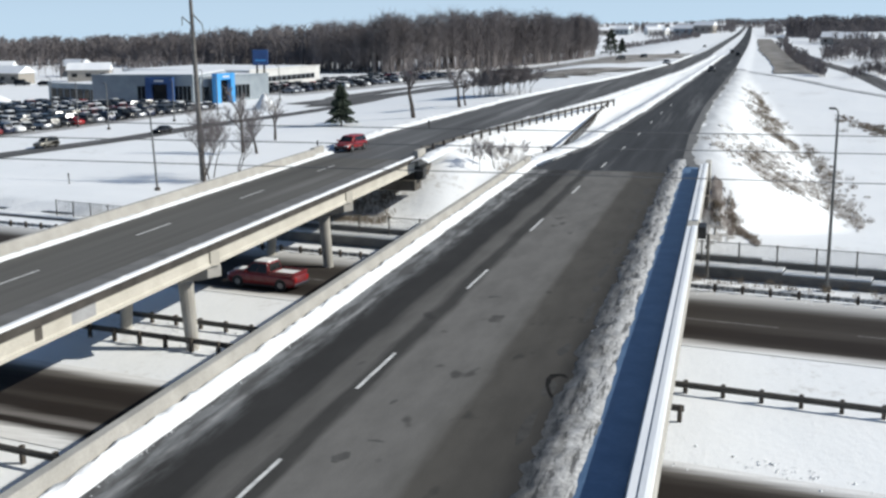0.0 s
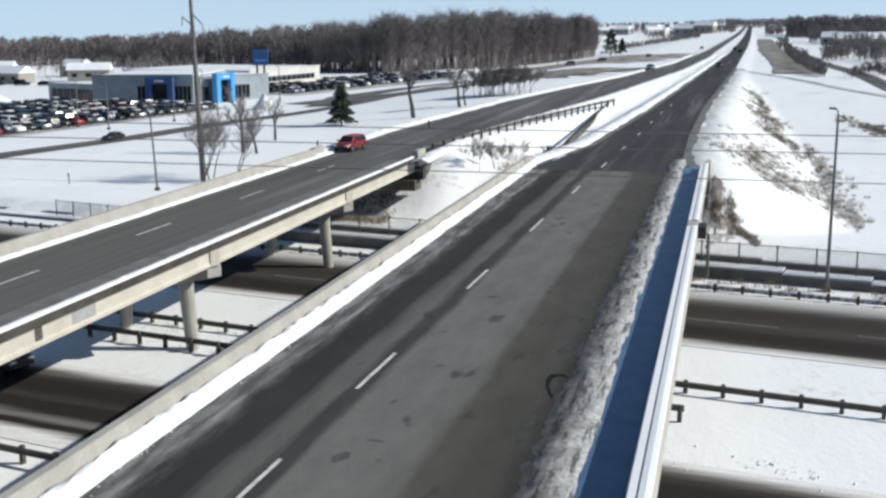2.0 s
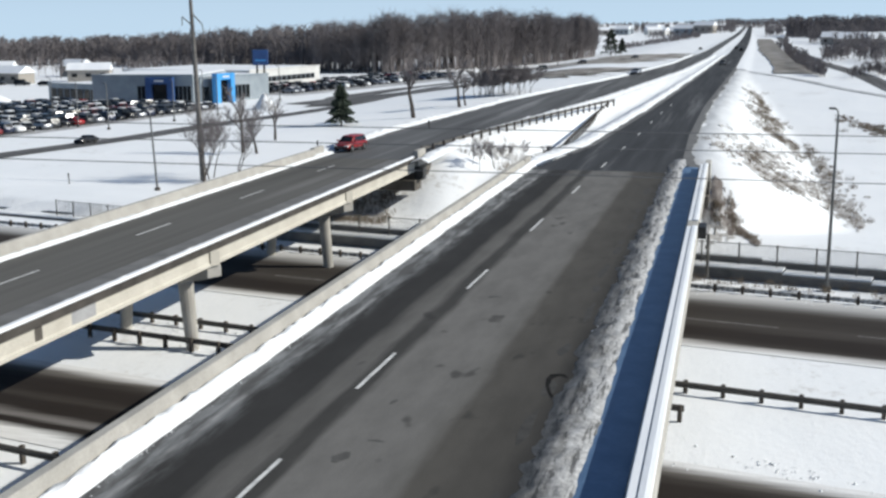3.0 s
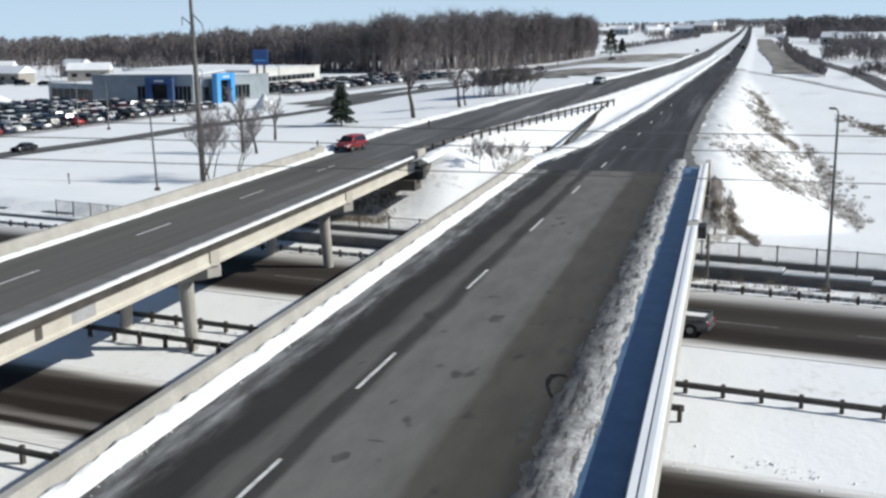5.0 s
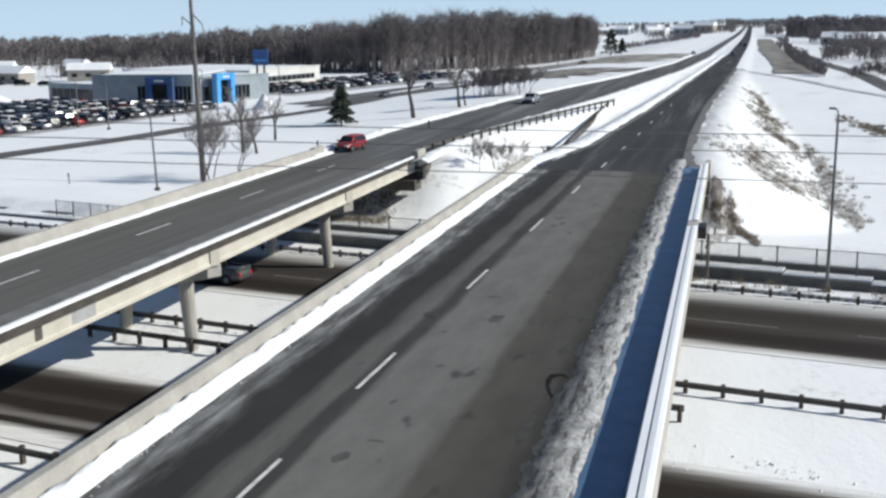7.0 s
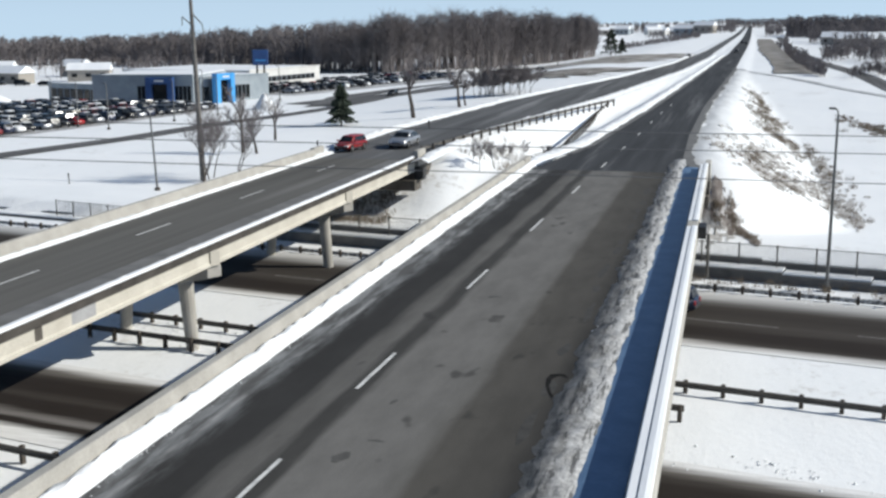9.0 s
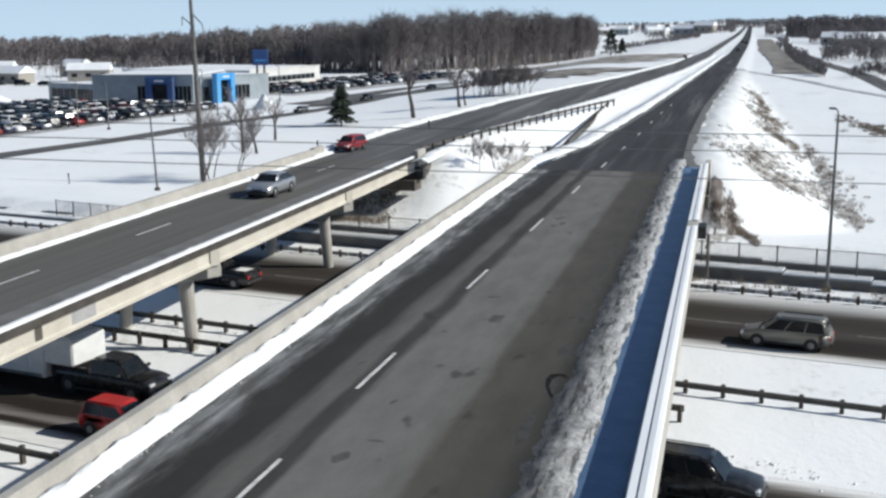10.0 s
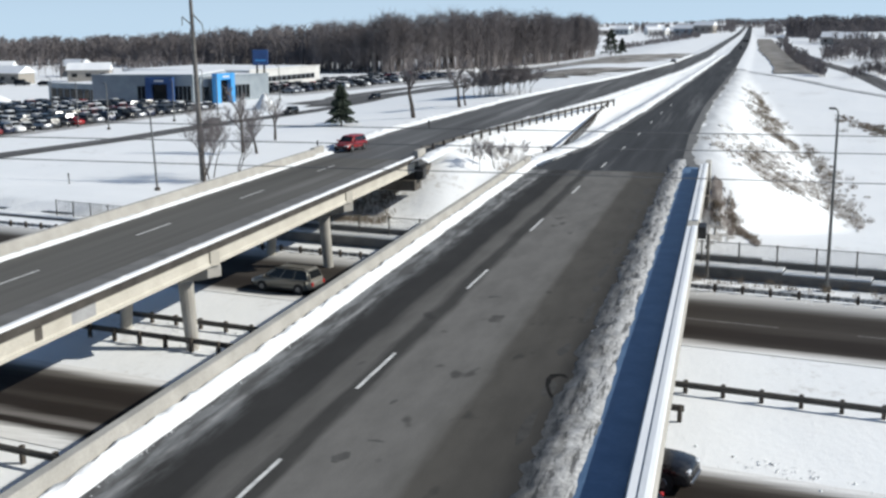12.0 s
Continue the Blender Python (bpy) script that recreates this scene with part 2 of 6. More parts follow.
def road_mat(name, c_dark, c_pale, turn, salt_amt=0.4, stretch=0.05):
    """Asphalt or concrete with streaks along the direction of travel."""
    m, nt, b = make_mat(name, 0.9)
    b.inputs["Specular IOR Level"].default_value = 0.12
    along = place_of(nt, (1, 1, 1), turn)
    mp = nt.nodes.new("ShaderNodeMapping")
    mp.inputs["Scale"].default_value = (1.0, stretch, 1.0)
    nt.links.new(along, mp.inputs["Vector"])
    st = noise_at(nt, mp.outputs["Vector"], 0.7, 5, 0.6)
    col = ramp_of(nt, st, [(0.32, c_dark), (0.68, c_pale)])
    grit = noise_at(nt, along, 14, 4, 0.7)
    col = mix_rgb(nt, 0.45, col, ramp_of(nt, grit, [(0.25, (0.6, 0.6, 0.6)), (0.7, (1.15, 1.15, 1.15))]), "MULTIPLY")
    dust = ramp_of(nt, noise_at(nt, mp.outputs["Vector"], 0.35, 6, 0.65), [(0.56, (0, 0, 0)), (0.72, (salt_amt, salt_amt, salt_amt))])
    col = mix_rgb(nt, dust, col, (0.36, 0.36, 0.37))
    nt.links.new(col, b.inputs["Base Color"])
    bump_of(nt, b, grit, 0.3, 0.01)
    return m


def lower_mat(name, stops, o0, o1):
    """Lower highway, by the distance across it: damp brown wheel tracks between salty slush and packed snow."""
    m, nt, b = make_mat(name, 0.85)
    b.inputs["Specular IOR Level"].default_value = 0.15
    g = nt.nodes.new("ShaderNodeNewGeometry")
    dot = nt.nodes.new("ShaderNodeVectorMath")
    dot.operation, dot.inputs[1].default_value = "DOT_PRODUCT", (math.sin(radians(10.795)), math.cos(radians(10.795)), 0)
    nt.links.new(g.outputs["Position"], dot.inputs[0])
    streak = place_of(nt, (0.06, 1.0, 1.0), radians(10.795))
    wob = noise_at(nt, streak, 0.9, 5, 0.6)
    o = math_of(nt, "ADD", dot.outputs["Value"], math_of(nt, "MULTIPLY", math_of(nt, "SUBTRACT", wob, 0.5), 1.3))
    u = math_of(nt, "DIVIDE", math_of(nt, "SUBTRACT", o, o0), o1 - o0)
    col = ramp_of(nt, u, [((w - o0) / (o1 - o0), c) for w, c in stops])
    fine = noise_at(nt, streak, 5.5, 5, 0.65)
    col = mix_rgb(nt, 0.55, col, ramp_of(nt, fine, [(0.32, (0.66, 0.65, 0.64)), (0.66, (1.18, 1.18, 1.18))]), "MULTIPLY")
    grit = noise_at(nt, place_of(nt), 13, 4, 0.7)
    col = mix_rgb(nt, 0.35, col, ramp_of(nt, grit, [(0.25, (0.7, 0.7, 0.7)), (0.7, (1.1, 1.1, 1.1))]), "MULTIPLY")
    nt.links.new(col, b.inputs["Base Color"])
    bump_of(nt, b, grit, 0.25, 0.01)
    return m


WET, DAMP, SLUSHY, PACKED = (0.024, 0.019, 0.016), (0.046, 0.040, 0.035), (0.20, 0.19, 0.185), (0.78, 0.785, 0.79)
M_LOWER_NEAR = lower_mat("lower_near_lanes", [(33.6, PACKED), (34.3, PACKED), (34.9, WET), (35.35, WET), (35.75, SLUSHY), (36.15, (0.16, 0.15, 0.145)), (36.6, WET), (37.6, WET), (38.2, DAMP), (39.0, WET), (40.2, WET), (40.9, DAMP), (41.5, (0.15, 0.14, 0.13)), (42.2, PACKED)], 33.2, 42.8)
M_LOWER_FAR = lower_mat("lower_far_lanes", [(59.4, PACKED), (60.3, (0.42, 0.41, 0.40)), (60.8, DAMP), (61.6, WET), (63.2, WET), (64.0, DAMP), (64.9, (0.058, 0.051, 0.046)), (65.7, DAMP), (67.2, (0.035, 0.030, 0.026)), (68.6, DAMP), (69.4, (0.11, 0.105, 0.10)), (70.5, (0.36, 0.36, 0.355)), (72.2, (0.62, 0.62, 0.62))], 59.0, 72.8)
M_DECK = deck_mat()
M_ROAD = road_mat("highway_asphalt", (0.036, 0.0375, 0.041), (0.070, 0.073, 0.078), 0.0, 0.3, 0.03)
M_ROAD_SOUTH = road_mat("salted_highway_asphalt", (0.075, 0.076, 0.079), (0.150, 0.153, 0.158), 0.0, 0.5, 0.03)
M_DECK_FAR = road_mat("far_bridge_asphalt", (0.088, 0.086, 0.081), (0.142, 0.138, 0.131), 0.0, 0.12, 0.03)
M_SIDE = road_mat("salted_side_road", (0.08, 0.08, 0.083), (0.15, 0.15, 0.153), 0.0, 0.5, 0.04)
M_SALTED = surface("snow_packed_lot", (0.30, 0.30, 0.31), (0.62, 0.63, 0.65), 0.12, 0.75, fine=1.2)
M_SHOULDER = surface("salted_grey_shoulder", (0.11, 0.109, 0.107), (0.19, 0.188, 0.185), 0.8, 0.85, fine=9)
M_DRYGRASS = surface("dry_brown_grass", (0.13, 0.115, 0.10), (0.42, 0.40, 0.38), 0.14, 0.95, fine=1.5, lo=0.40, hi=0.72)
M_GRASS = surface("winter_grass", (0.20, 0.18, 0.16), (0.48, 0.465, 0.45), 0.16, 0.95, fine=1.5, lo=0.42, hi=0.68)


# ---- building helpers ----
def link_mesh(name, bm, material, smooth=False):
    me = bpy.data.meshes.new(name)
    bm.to_mesh(me)
    bm.free()
    me.materials.append(material)
    if smooth:
        me.polygons.foreach_set("use_smooth", [True] * len(me.polygons))
    return new(name, me)


def part(name, bm, material, parent, label="", smooth=False):
    ob = link_mesh(name, bm, material, smooth)
    ob.parent = parent
    if label:
        ob["label"] = label
    return ob


def raw(name, verts, faces, material, parent=None, smooth=False):
    me = bpy.data.meshes.new(name)
    me.from_pydata([tuple(v) for v in verts], [], faces)
    me.materials.append(material)
    if smooth:
        me.polygons.foreach_set("use_smooth", [True] * len(me.polygons))
    ob = new(name, me)
    ob.parent = parent
    return ob


def thing(name, m, label, category, group="", kind=""):
    ob = new(name)
    ob.empty_display_size = 0.3
    ob.matrix_world = m
    return tagged(ob, label, category, group, kind)


def box(bm, c, size, rot=None, bevel=0.0):
    """Adds a box with centre c and full sizes."""
    m = Matrix.Translation(c) @ (rot or Matrix.Identity(4)) @ Matrix.Diagonal((*size, 1))
    made = bmesh.ops.create_cube(bm, size=1.0, matrix=m)["verts"]
    if bevel:
        edges = list({e for v in made for e in v.link_edges})
        bmesh.ops.bevel(bm, geom=edges, offset=bevel, segments=1, affect="EDGES")
    return bm


def boxes(*specs, bevel=0.0):
    bm = bmesh.new()
    for c, s in specs:
        box(bm, c, s, None, bevel)
    return bm


def rod(bm, a, b, r1, r2=None, seg=8):
    a, b = Vector(a), Vector(b)
    d = b - a
    m = Matrix.Translation((a + b) / 2) @ d.to_track_quat("Z", "Y").to_matrix().to_4x4()
    bmesh.ops.create_cone(bm, cap_ends=True, segments=seg, radius1=r1, radius2=r1 if r2 is None else r2, depth=d.length, matrix=m)
    return bm


def rods(*specs, seg=8):
    bm = bmesh.new()
    for s in specs:
        rod(bm, *s, seg=seg)
    return bm


def sweep(bm, path, section, closed=True):
    """Sweeps a section of (offset to the right, height) along a level path of points."""
    path = [Vector(q) for q in path]
    rings = []
    for i, q in enumerate(path):
        t = (path[min(i + 1, len(path) - 1)] - path[max(i - 1, 0)])
        t.z = 0
        t.normalize()
        r = Vector((t.y, -t.x, 0))
        rings.append([bm.verts.new(q + r * o + Vector((0, 0, h))) for o, h in section])
    k = len(section)
    for a, b in zip(rings, rings[1:]):
        for j in range(k if closed else k - 1):
            bm.faces.new((a[j], a[(j + 1) % k], b[(j + 1) % k], b[j]))
    if closed:
        bm.faces.new(rings[0])
        bm.faces.new(rings[-1][::-1])
    bmesh.ops.recalc_face_normals(bm, faces=bm.faces)
    return bm


def interp(rows, y):
    return float(np.interp(y, [q[0] for q in rows], [q[1] for q in rows]))


# ---- plan ----
LOW = -5.82                       # level of the highway that passes below
ANG = radians(-10.795)
DIR = Vector((math.cos(ANG), math.sin(ANG), 0))
NRM = Vector((-math.sin(ANG), math.cos(ANG), 0))
SLOPE = -0.012                    # the bridges bear slightly to the left


def low(s, o, z=0.0):
    """A place on the lower highway: s metres along it, o metres across."""
    return DIR * s + NRM * o + Vector((0, 0, LOW + z))


def along(x, y):
    return x + SLOPE * (y - 24.0)


R_LEFT = [(-60, -15.0), (23, -15.9), (72, -16.3), (88, -16.3), (97, -15.0), (108, -13.7), (127, -13.0), (154, -12.0), (200, -10.9), (286, -9.1), (446, -6.2), (776, -3.6), (2150, 3.0)]
R_RIGHT = [(-60, -1.2), (24, -2.2), (72, -2.8), (88, -2.9), (97, -4.4), (119, -4.9), (160, -4.9), (220, -3.8), (287, -2.5), (548, 0.4), (776, 2.2), (1694, 7.0), (2150, 9.0)]
L_LEFT = [(-60, -34.4), (40, -34.9), (95, -35.3), (117, -36.0), (133, -35.3), (167, -33.7), (201, -30.4), (245, -25.4), (333, -19.4), (492, -15.9), (1144, -11.3), (2150, -4.0)]
L_RIGHT = [(-60, -25.0), (34, -25.9), (92, -26.9), (113, -27.8), (141, -25.0), (172, -22.0), (199, -20.2), (282, -15.2), (388, -12.3), (1142, -6.4), (2150, 1.0)]


def step(a, b, v):
    t = np.clip((v - a) / (b - a), 0, 1)
    return t * t * (3 - 2 * t)


def terrain(x, y):
    """Height of the land: low beside the lower highway, banks up to both carriageways, gentle rise far off."""
    x, y = np.asarray(x, float), np.asarray(y, float)
    base = LOW - 0.03 + 5.4 * step(130, 300, y) * step(-95, -35, x)
    base = base + 7.0 * step(1000, 2600, y)
    # a terrace behind the retaining wall, and land that falls away far to the left
    o = x * NRM.x + y * NRM.y
    base = base + 1.05 * step(78.4, 78.8, o) * (1 - step(84, 100, o))
    away = np.hypot(x, y)
    base = base - 0.016 * np.maximum(0, away - 620) * step(0.22, 0.36, -x / np.maximum(y, 1.0))
    def bank(left, right):
        lx = np.interp(y, [q[0] for q in left], [q[1] for q in left])
        rx = np.interp(y, [q[0] for q in right], [q[1] for q in right])
        side = np.maximum(0, np.maximum(lx - 2.2 - x, x - rx - 2.2))
        face = np.maximum(0, 98.5 - y)
        near = np.maximum(0, y - 15.0)
        return np.maximum(-0.10 - side / 1.9 - face / 1.65, np.where(y < 60, -0.10 - side / 1.9 - near / 1.6, -99))
    h = np.maximum(base, np.maximum(bank(R_LEFT, R_RIGHT), bank(L_LEFT, L_RIGHT)))
    bumps = 0.16 * np.sin(x * 0.31 + 1.3 * np.sin(y * 0.17)) * np.sin(y * 0.23 + 0.8 * np.sin(x * 0.21))
    return h + bumps * step(0.3, 1.5, -h) * step(0.3, 1.5, h - base)


# ---- ground ----
def ground_sheet():
    def axis(*runs):
        return np.unique(np.round(np.concatenate([np.arange(a, b, s) for a, b, s in runs]), 3))
    xs = axis((-3200, -400, 200), (-400, -140, 20), (-140, -60, 4), (-60, 26, 1.2), (26, 80, 4), (80, 300, 20), (300, 2801, 250))
    ys = axis((-400, 0, 25), (0, 78, 4), (78, 150, 1.2), (150, 330, 4), (330, 800, 25), (800, 4700, 200))
    gx, gy = np.meshgrid(xs, ys)
    z = terrain(gx, gy)
    verts = np.stack([gx, gy, z], -1).reshape(-1, 3)
    w = len(xs)
    faces = [(j * w + i, j * w + i + 1, (j + 1) * w + i + 1, (j + 1) * w + i) for j in range(len(ys) - 1) for i in range(w - 1)]
    return tagged(raw("ground", verts.tolist(), faces, SNOW, smooth=True), "snow-covered ground with banks, dips and dry weeds", "ground", kind="structure")


ground_sheet()


def strip(name, left, right, y0, y1, n, z, material, label, category="road", thick=0.0):
    """A road surface between two edge lines."""
    ys = np.linspace(y0, y1, n) if not callable(n) else n
    verts, faces = [], []
    for y in ys:
        zz = z(y) if callable(z) else z
        a, b = interp(left, y), interp(right, y)
        for k in range(5):
            verts.append((a + (b - a) * k / 4, y, zz))
    for i in range(len(ys) - 1):
        for k in range(4):
            q = i * 5 + k
            faces.append((q, q + 1, q + 6, q + 5))
    return tagged(raw(name, verts, faces, material), label, category, kind="structure")


def road_rise(y):
    return 7.0 * float(step(1000, 2600, y)) - 0.02


strip("road_north", R_LEFT, R_RIGHT, 88.5, 2150, 300, road_rise, M_ROAD, "grey asphalt carriageway with drifted snowy edges")
strip("road_south", L_LEFT, L_RIGHT, 92.5, 2150, 300, road_rise, M_ROAD_SOUTH, "grey asphalt carriageway curving beside a snowy median")
strip("road_approach", R_LEFT, R_RIGHT, -60, 10, 8, -0.02, M_ROAD, "grey asphalt carriageway before the bridge")
strip("road_approach_far", L_LEFT, L_RIGHT, -60, 10, 8, -0.02, M_ROAD, "grey asphalt carriageway before the far bridge")


def low_strip(name, o0, o1, z, material, label, category="road", s0=-330, s1=330, ragged=0.0, kind="structure"):
    rnd = random.Random(name)
    verts, faces = [], []
    n = int((s1 - s0) / 1.5)
    for i in range(n + 1):
        s = s0 + (s1 - s0) * i / n
        j0, j1 = (rnd.uniform(-ragged, ragged) for _ in range(2))
        for k, o in enumerate((o0 + j0, (o0 + o1) / 2, o1 + j1)):
            verts.append(low(s, o, z))
    for i in range(n):
        for k in range(2):
            q = i * 3 + k
            faces.append((q, q + 3, q + 4, q + 1))
    return tagged(raw(name, verts, faces, material), label, category, kind=kind)


low_strip("road_lower_far", 59.2, 72.4, 0.0, M_LOWER_FAR, "damp brown-grey asphalt lanes with salty slush along both edges")
low_strip("road_lower_near", 33.4, 42.6, 0.0, M_LOWER_NEAR, "damp brown asphalt lanes with slush streaks and snowy edges")


# ---- lane marks ----
def mark(a, b, width, material, z=0.008):
    """One painted dash from a to b."""
    a, b = Vector(a), Vector(b)
    d = (b - a).normalized()
    r = Vector((d.y, -d.x, 0)) * width / 2
    rnd = random.Random(int(a.y * 10))
    verts, n = [], 8
    for i in range(n + 1):
        q = a + (b - a) * i / n + Vector((0, 0, z))
        verts += [q - r * rnd.uniform(0.8, 1.05), q + r * rnd.uniform(0.8, 1.05)]
    return raw("lane_mark", verts, [(2 * i, 2 * i + 1, 2 * i + 3, 2 * i + 2) for i in range(n)], material)


for y0, y1, x in [(23.2, 26.5, -11.42), (32.6, 36.7, -11.38), (46.9, 50.9, -11.22), (61.3, 65.5, -11.1), (76.0, 79.7, -10.92), (90.6, 94.0, -10.72), (104.0, 107.0, -10.5), (118.3, 121.4, -10.33), (132.7, 135.8, -10.2), (147.5, 150.5, -10.1), (162, 165, -9.8)]:
    tagged(mark((x - 0.02, y0, 0), (x, y1, 0), 0.15, M_LINE), "worn white painted lane dash on asphalt", "lane mark", "lane dashes")
for y0, x in [(27.5, -31.5), (42.0, -31.7), (55.2, -31.85), (69.0, -32.0), (83.5, -32.1)]:
    tagged(mark((x, y0, 0), (x - 0.03, y0 + 4.0, 0), 0.15, M_LINE), "worn white painted lane dash on asphalt", "lane mark", "lane dashes")
for s0, s1, o in [(-45.5, -42, 38.1), (-33.2, -28.6, 38.1), (-21, -17, 38.1), (-56, -51, 65.0), (-44, -40, 65.0), (-16.5, -9.9, 65.0), (-5.6, -1.0, 65.0), (8, 12, 65.0), (20, 24, 65.0), (-9, -5, 38.1)]:
    tagged(mark(low(s0, o), low(s1, o), 0.13, M_FAINT), "faded white lane dash on damp asphalt", "lane mark", "lane dashes")


# ---- bridges ----
SKEW = radians(28.0)              # pier lines cross the decks askew


def bridge(name, xl, xr, y0, y1, deck_material, label, left_wall, right_wall, overhang, pier_ends, curb_material, inset=0.0):
    """Deck slab, parapets, girders, pier caps and columns. Walls are (height, thickness)."""
    b = thing(name, Matrix.Identity(4), label, "bridge", kind="structure")
    ys = np.linspace(y0, y1, 16)
    mid = (xl + xr) / 2
    path = [(along(mid, y), y, 0) for y in ys]
    hw = (xr - xl) / 2
    bm = bmesh.new()
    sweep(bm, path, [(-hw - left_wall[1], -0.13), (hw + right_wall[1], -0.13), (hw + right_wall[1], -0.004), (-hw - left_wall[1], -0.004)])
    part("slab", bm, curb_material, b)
    bm = bmesh.new()
    sweep(bm, path, [(-hw, 0.0), (hw, 0.0)], closed=False)
    part("asphalt_surface", bm, deck_material, b, "grey asphalt with dark damp bands and pale wheel paths")
    for side, (hgt, th) in ((-1, left_wall), (1, right_wall)):
        bm = bmesh.new()
        e = side * hw
        sec = [(e + side * th, -0.002), (e + side * th, hgt - 0.03), (e + side * (th - 0.03), hgt), (e + side * 0.05, hgt), (e + side * 0.02, hgt - 0.03), (e - side * 0.14, 0.08), (e - side * 0.14, 0.001)]
        sweep(bm, path, sec if side > 0 else sec[::-1])
        part("parapet", bm, curb_material if side > 0 else M_CONC, b, "concrete parapet")
    ng = 5
    for i in range(ng):
        xo = -hw - left_wall[1] + overhang + i * (2 * hw + left_wall[1] + right_wall[1] - 2 * overhang) / (ng - 1)
        bm = bmesh.new()
        sweep(bm, path, [(xo - 0.14, -0.134), (xo - 0.14, -0.72), (xo - 0.22, -0.80), (xo - 0.22, -0.94), (xo + 0.22, -0.94), (xo + 0.22, -0.80), (xo + 0.14, -0.72), (xo + 0.14, -0.134)])
        part("girder", bm, M_GIRDER, b, "cream concrete girder")
    half = (hw + left_wall[1] + 0.1 - inset) / math.cos(SKEW)
    turn = Matrix.Rotation(-SKEW, 4, "Z")
    for ye in pier_ends:
        # the pier lines run askew to the deck
        c = Vector((along(xr + right_wall[1] - inset, ye), ye, 0)) - turn @ Vector((half, 0, 0))
        bm = bmesh.new()
        prof = [(-half, -0.96), (half, -0.96), (half, -1.56), (half - 2.2, -2.12), (-half + 2.2, -2.12), (-half, -1.56)]
        f = [[bm.verts.new(c + turn @ Vector((px, t, pz))) for px, pz in prof] for t in (-0.45, 0.45)]
        bm.faces.new(f[0])
        bm.faces.new(f[1][::-1])
        for k in range(6):
            bm.faces.new((f[0][k], f[1][k], f[1][(k + 1) % 6], f[0][(k + 1) % 6]))
        bmesh.ops.recalc_face_normals(bm, faces=bm.faces)
        bmesh.ops.bevel(bm, geom=bm.edges[:], offset=0.03, segments=1, affect="EDGES")
        part("pier_cap", bm, M_CONC, b)
        for px in (-half + 2.65, half - 2.65):
            bm = rods((c + turn @ Vector((px, 0, -2.10)), c + turn @ Vector((px * 1.16, 0, LOW - 0.5)), 0.42, 0.34), seg=14)
            part("pier_column", bm, M_CONC, b)
        for e in (-1, 1):
            q = c + turn @ Vector((e * (half - 0.12), 0, -0.545))
            bm = boxes(((0, 0, 0), (0.5, 0.62, 0.80)), bevel=0.02)
            bm.transform(Matrix.Translation(q) @ turn)
            part("girder_diaphragm", bm, M_GIRDER, b)
    return b


near_bridge = bridge("near_bridge", -15.75, -2.2, -2, 88.5, M_DECK, "near concrete road bridge with asphalt deck and snowy parapets", (0.76, 0.36), (0.82, 0.60), 0.75, (24.0, 44.0, 66.0), M_CONC, 0.8)
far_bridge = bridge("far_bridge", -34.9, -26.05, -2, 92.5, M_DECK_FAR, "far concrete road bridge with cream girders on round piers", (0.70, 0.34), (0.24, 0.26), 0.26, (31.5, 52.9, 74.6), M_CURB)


def abutment(name, x0, x1, y, label):
    b = thing(name, Matrix.Identity(4), label, "abutment", kind="structure")
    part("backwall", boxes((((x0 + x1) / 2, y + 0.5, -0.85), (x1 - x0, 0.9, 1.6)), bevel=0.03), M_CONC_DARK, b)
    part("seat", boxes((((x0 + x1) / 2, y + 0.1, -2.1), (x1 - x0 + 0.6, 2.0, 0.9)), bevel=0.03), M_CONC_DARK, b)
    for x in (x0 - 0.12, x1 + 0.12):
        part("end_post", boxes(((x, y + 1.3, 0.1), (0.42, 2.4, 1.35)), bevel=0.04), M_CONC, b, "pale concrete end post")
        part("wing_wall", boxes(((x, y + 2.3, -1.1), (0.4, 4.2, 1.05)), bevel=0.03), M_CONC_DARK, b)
    return b


abutment("near_abutment", -16.6, -2.55, 88.6, "dark concrete abutment at the bridge end")
abutment("far_abutment", -35.9, -26.8, 92.6, "dark concrete abutment at the bridge end")
# repaired stretch of the far bridge's outer girder, and a panel with shade painted in
for y0, y1, m, lab in [(37.9, 41.6, M_PATCH, "grey repair mortar on the girder"), (36.6, 37.7, M_CONC_DARK, "girder panel with shade in its colour")]:
    xo = -25.79 - 0.30
    part("girder_patch", boxes(((along(xo + 0.165, (y0 + y1) / 2), (y0 + y1) / 2, -0.43), (0.03, y1 - y0, 0.60))), m, far_bridge, lab)
bm = bmesh.new()
sweep(bm, [(along(-25.93, y), y, 0.24) for y in np.linspace(0, 92, 20)], [(-0.13, 0.0), (0.135, 0.0), (0.14, 0.05), (0.09, 0.11), (-0.08, 0.12)])
tagged(link_mesh("curb_snow", bm, M_ROOFSNOW), "white snow lying along the far bridge's curb", "snow", kind="stuff")
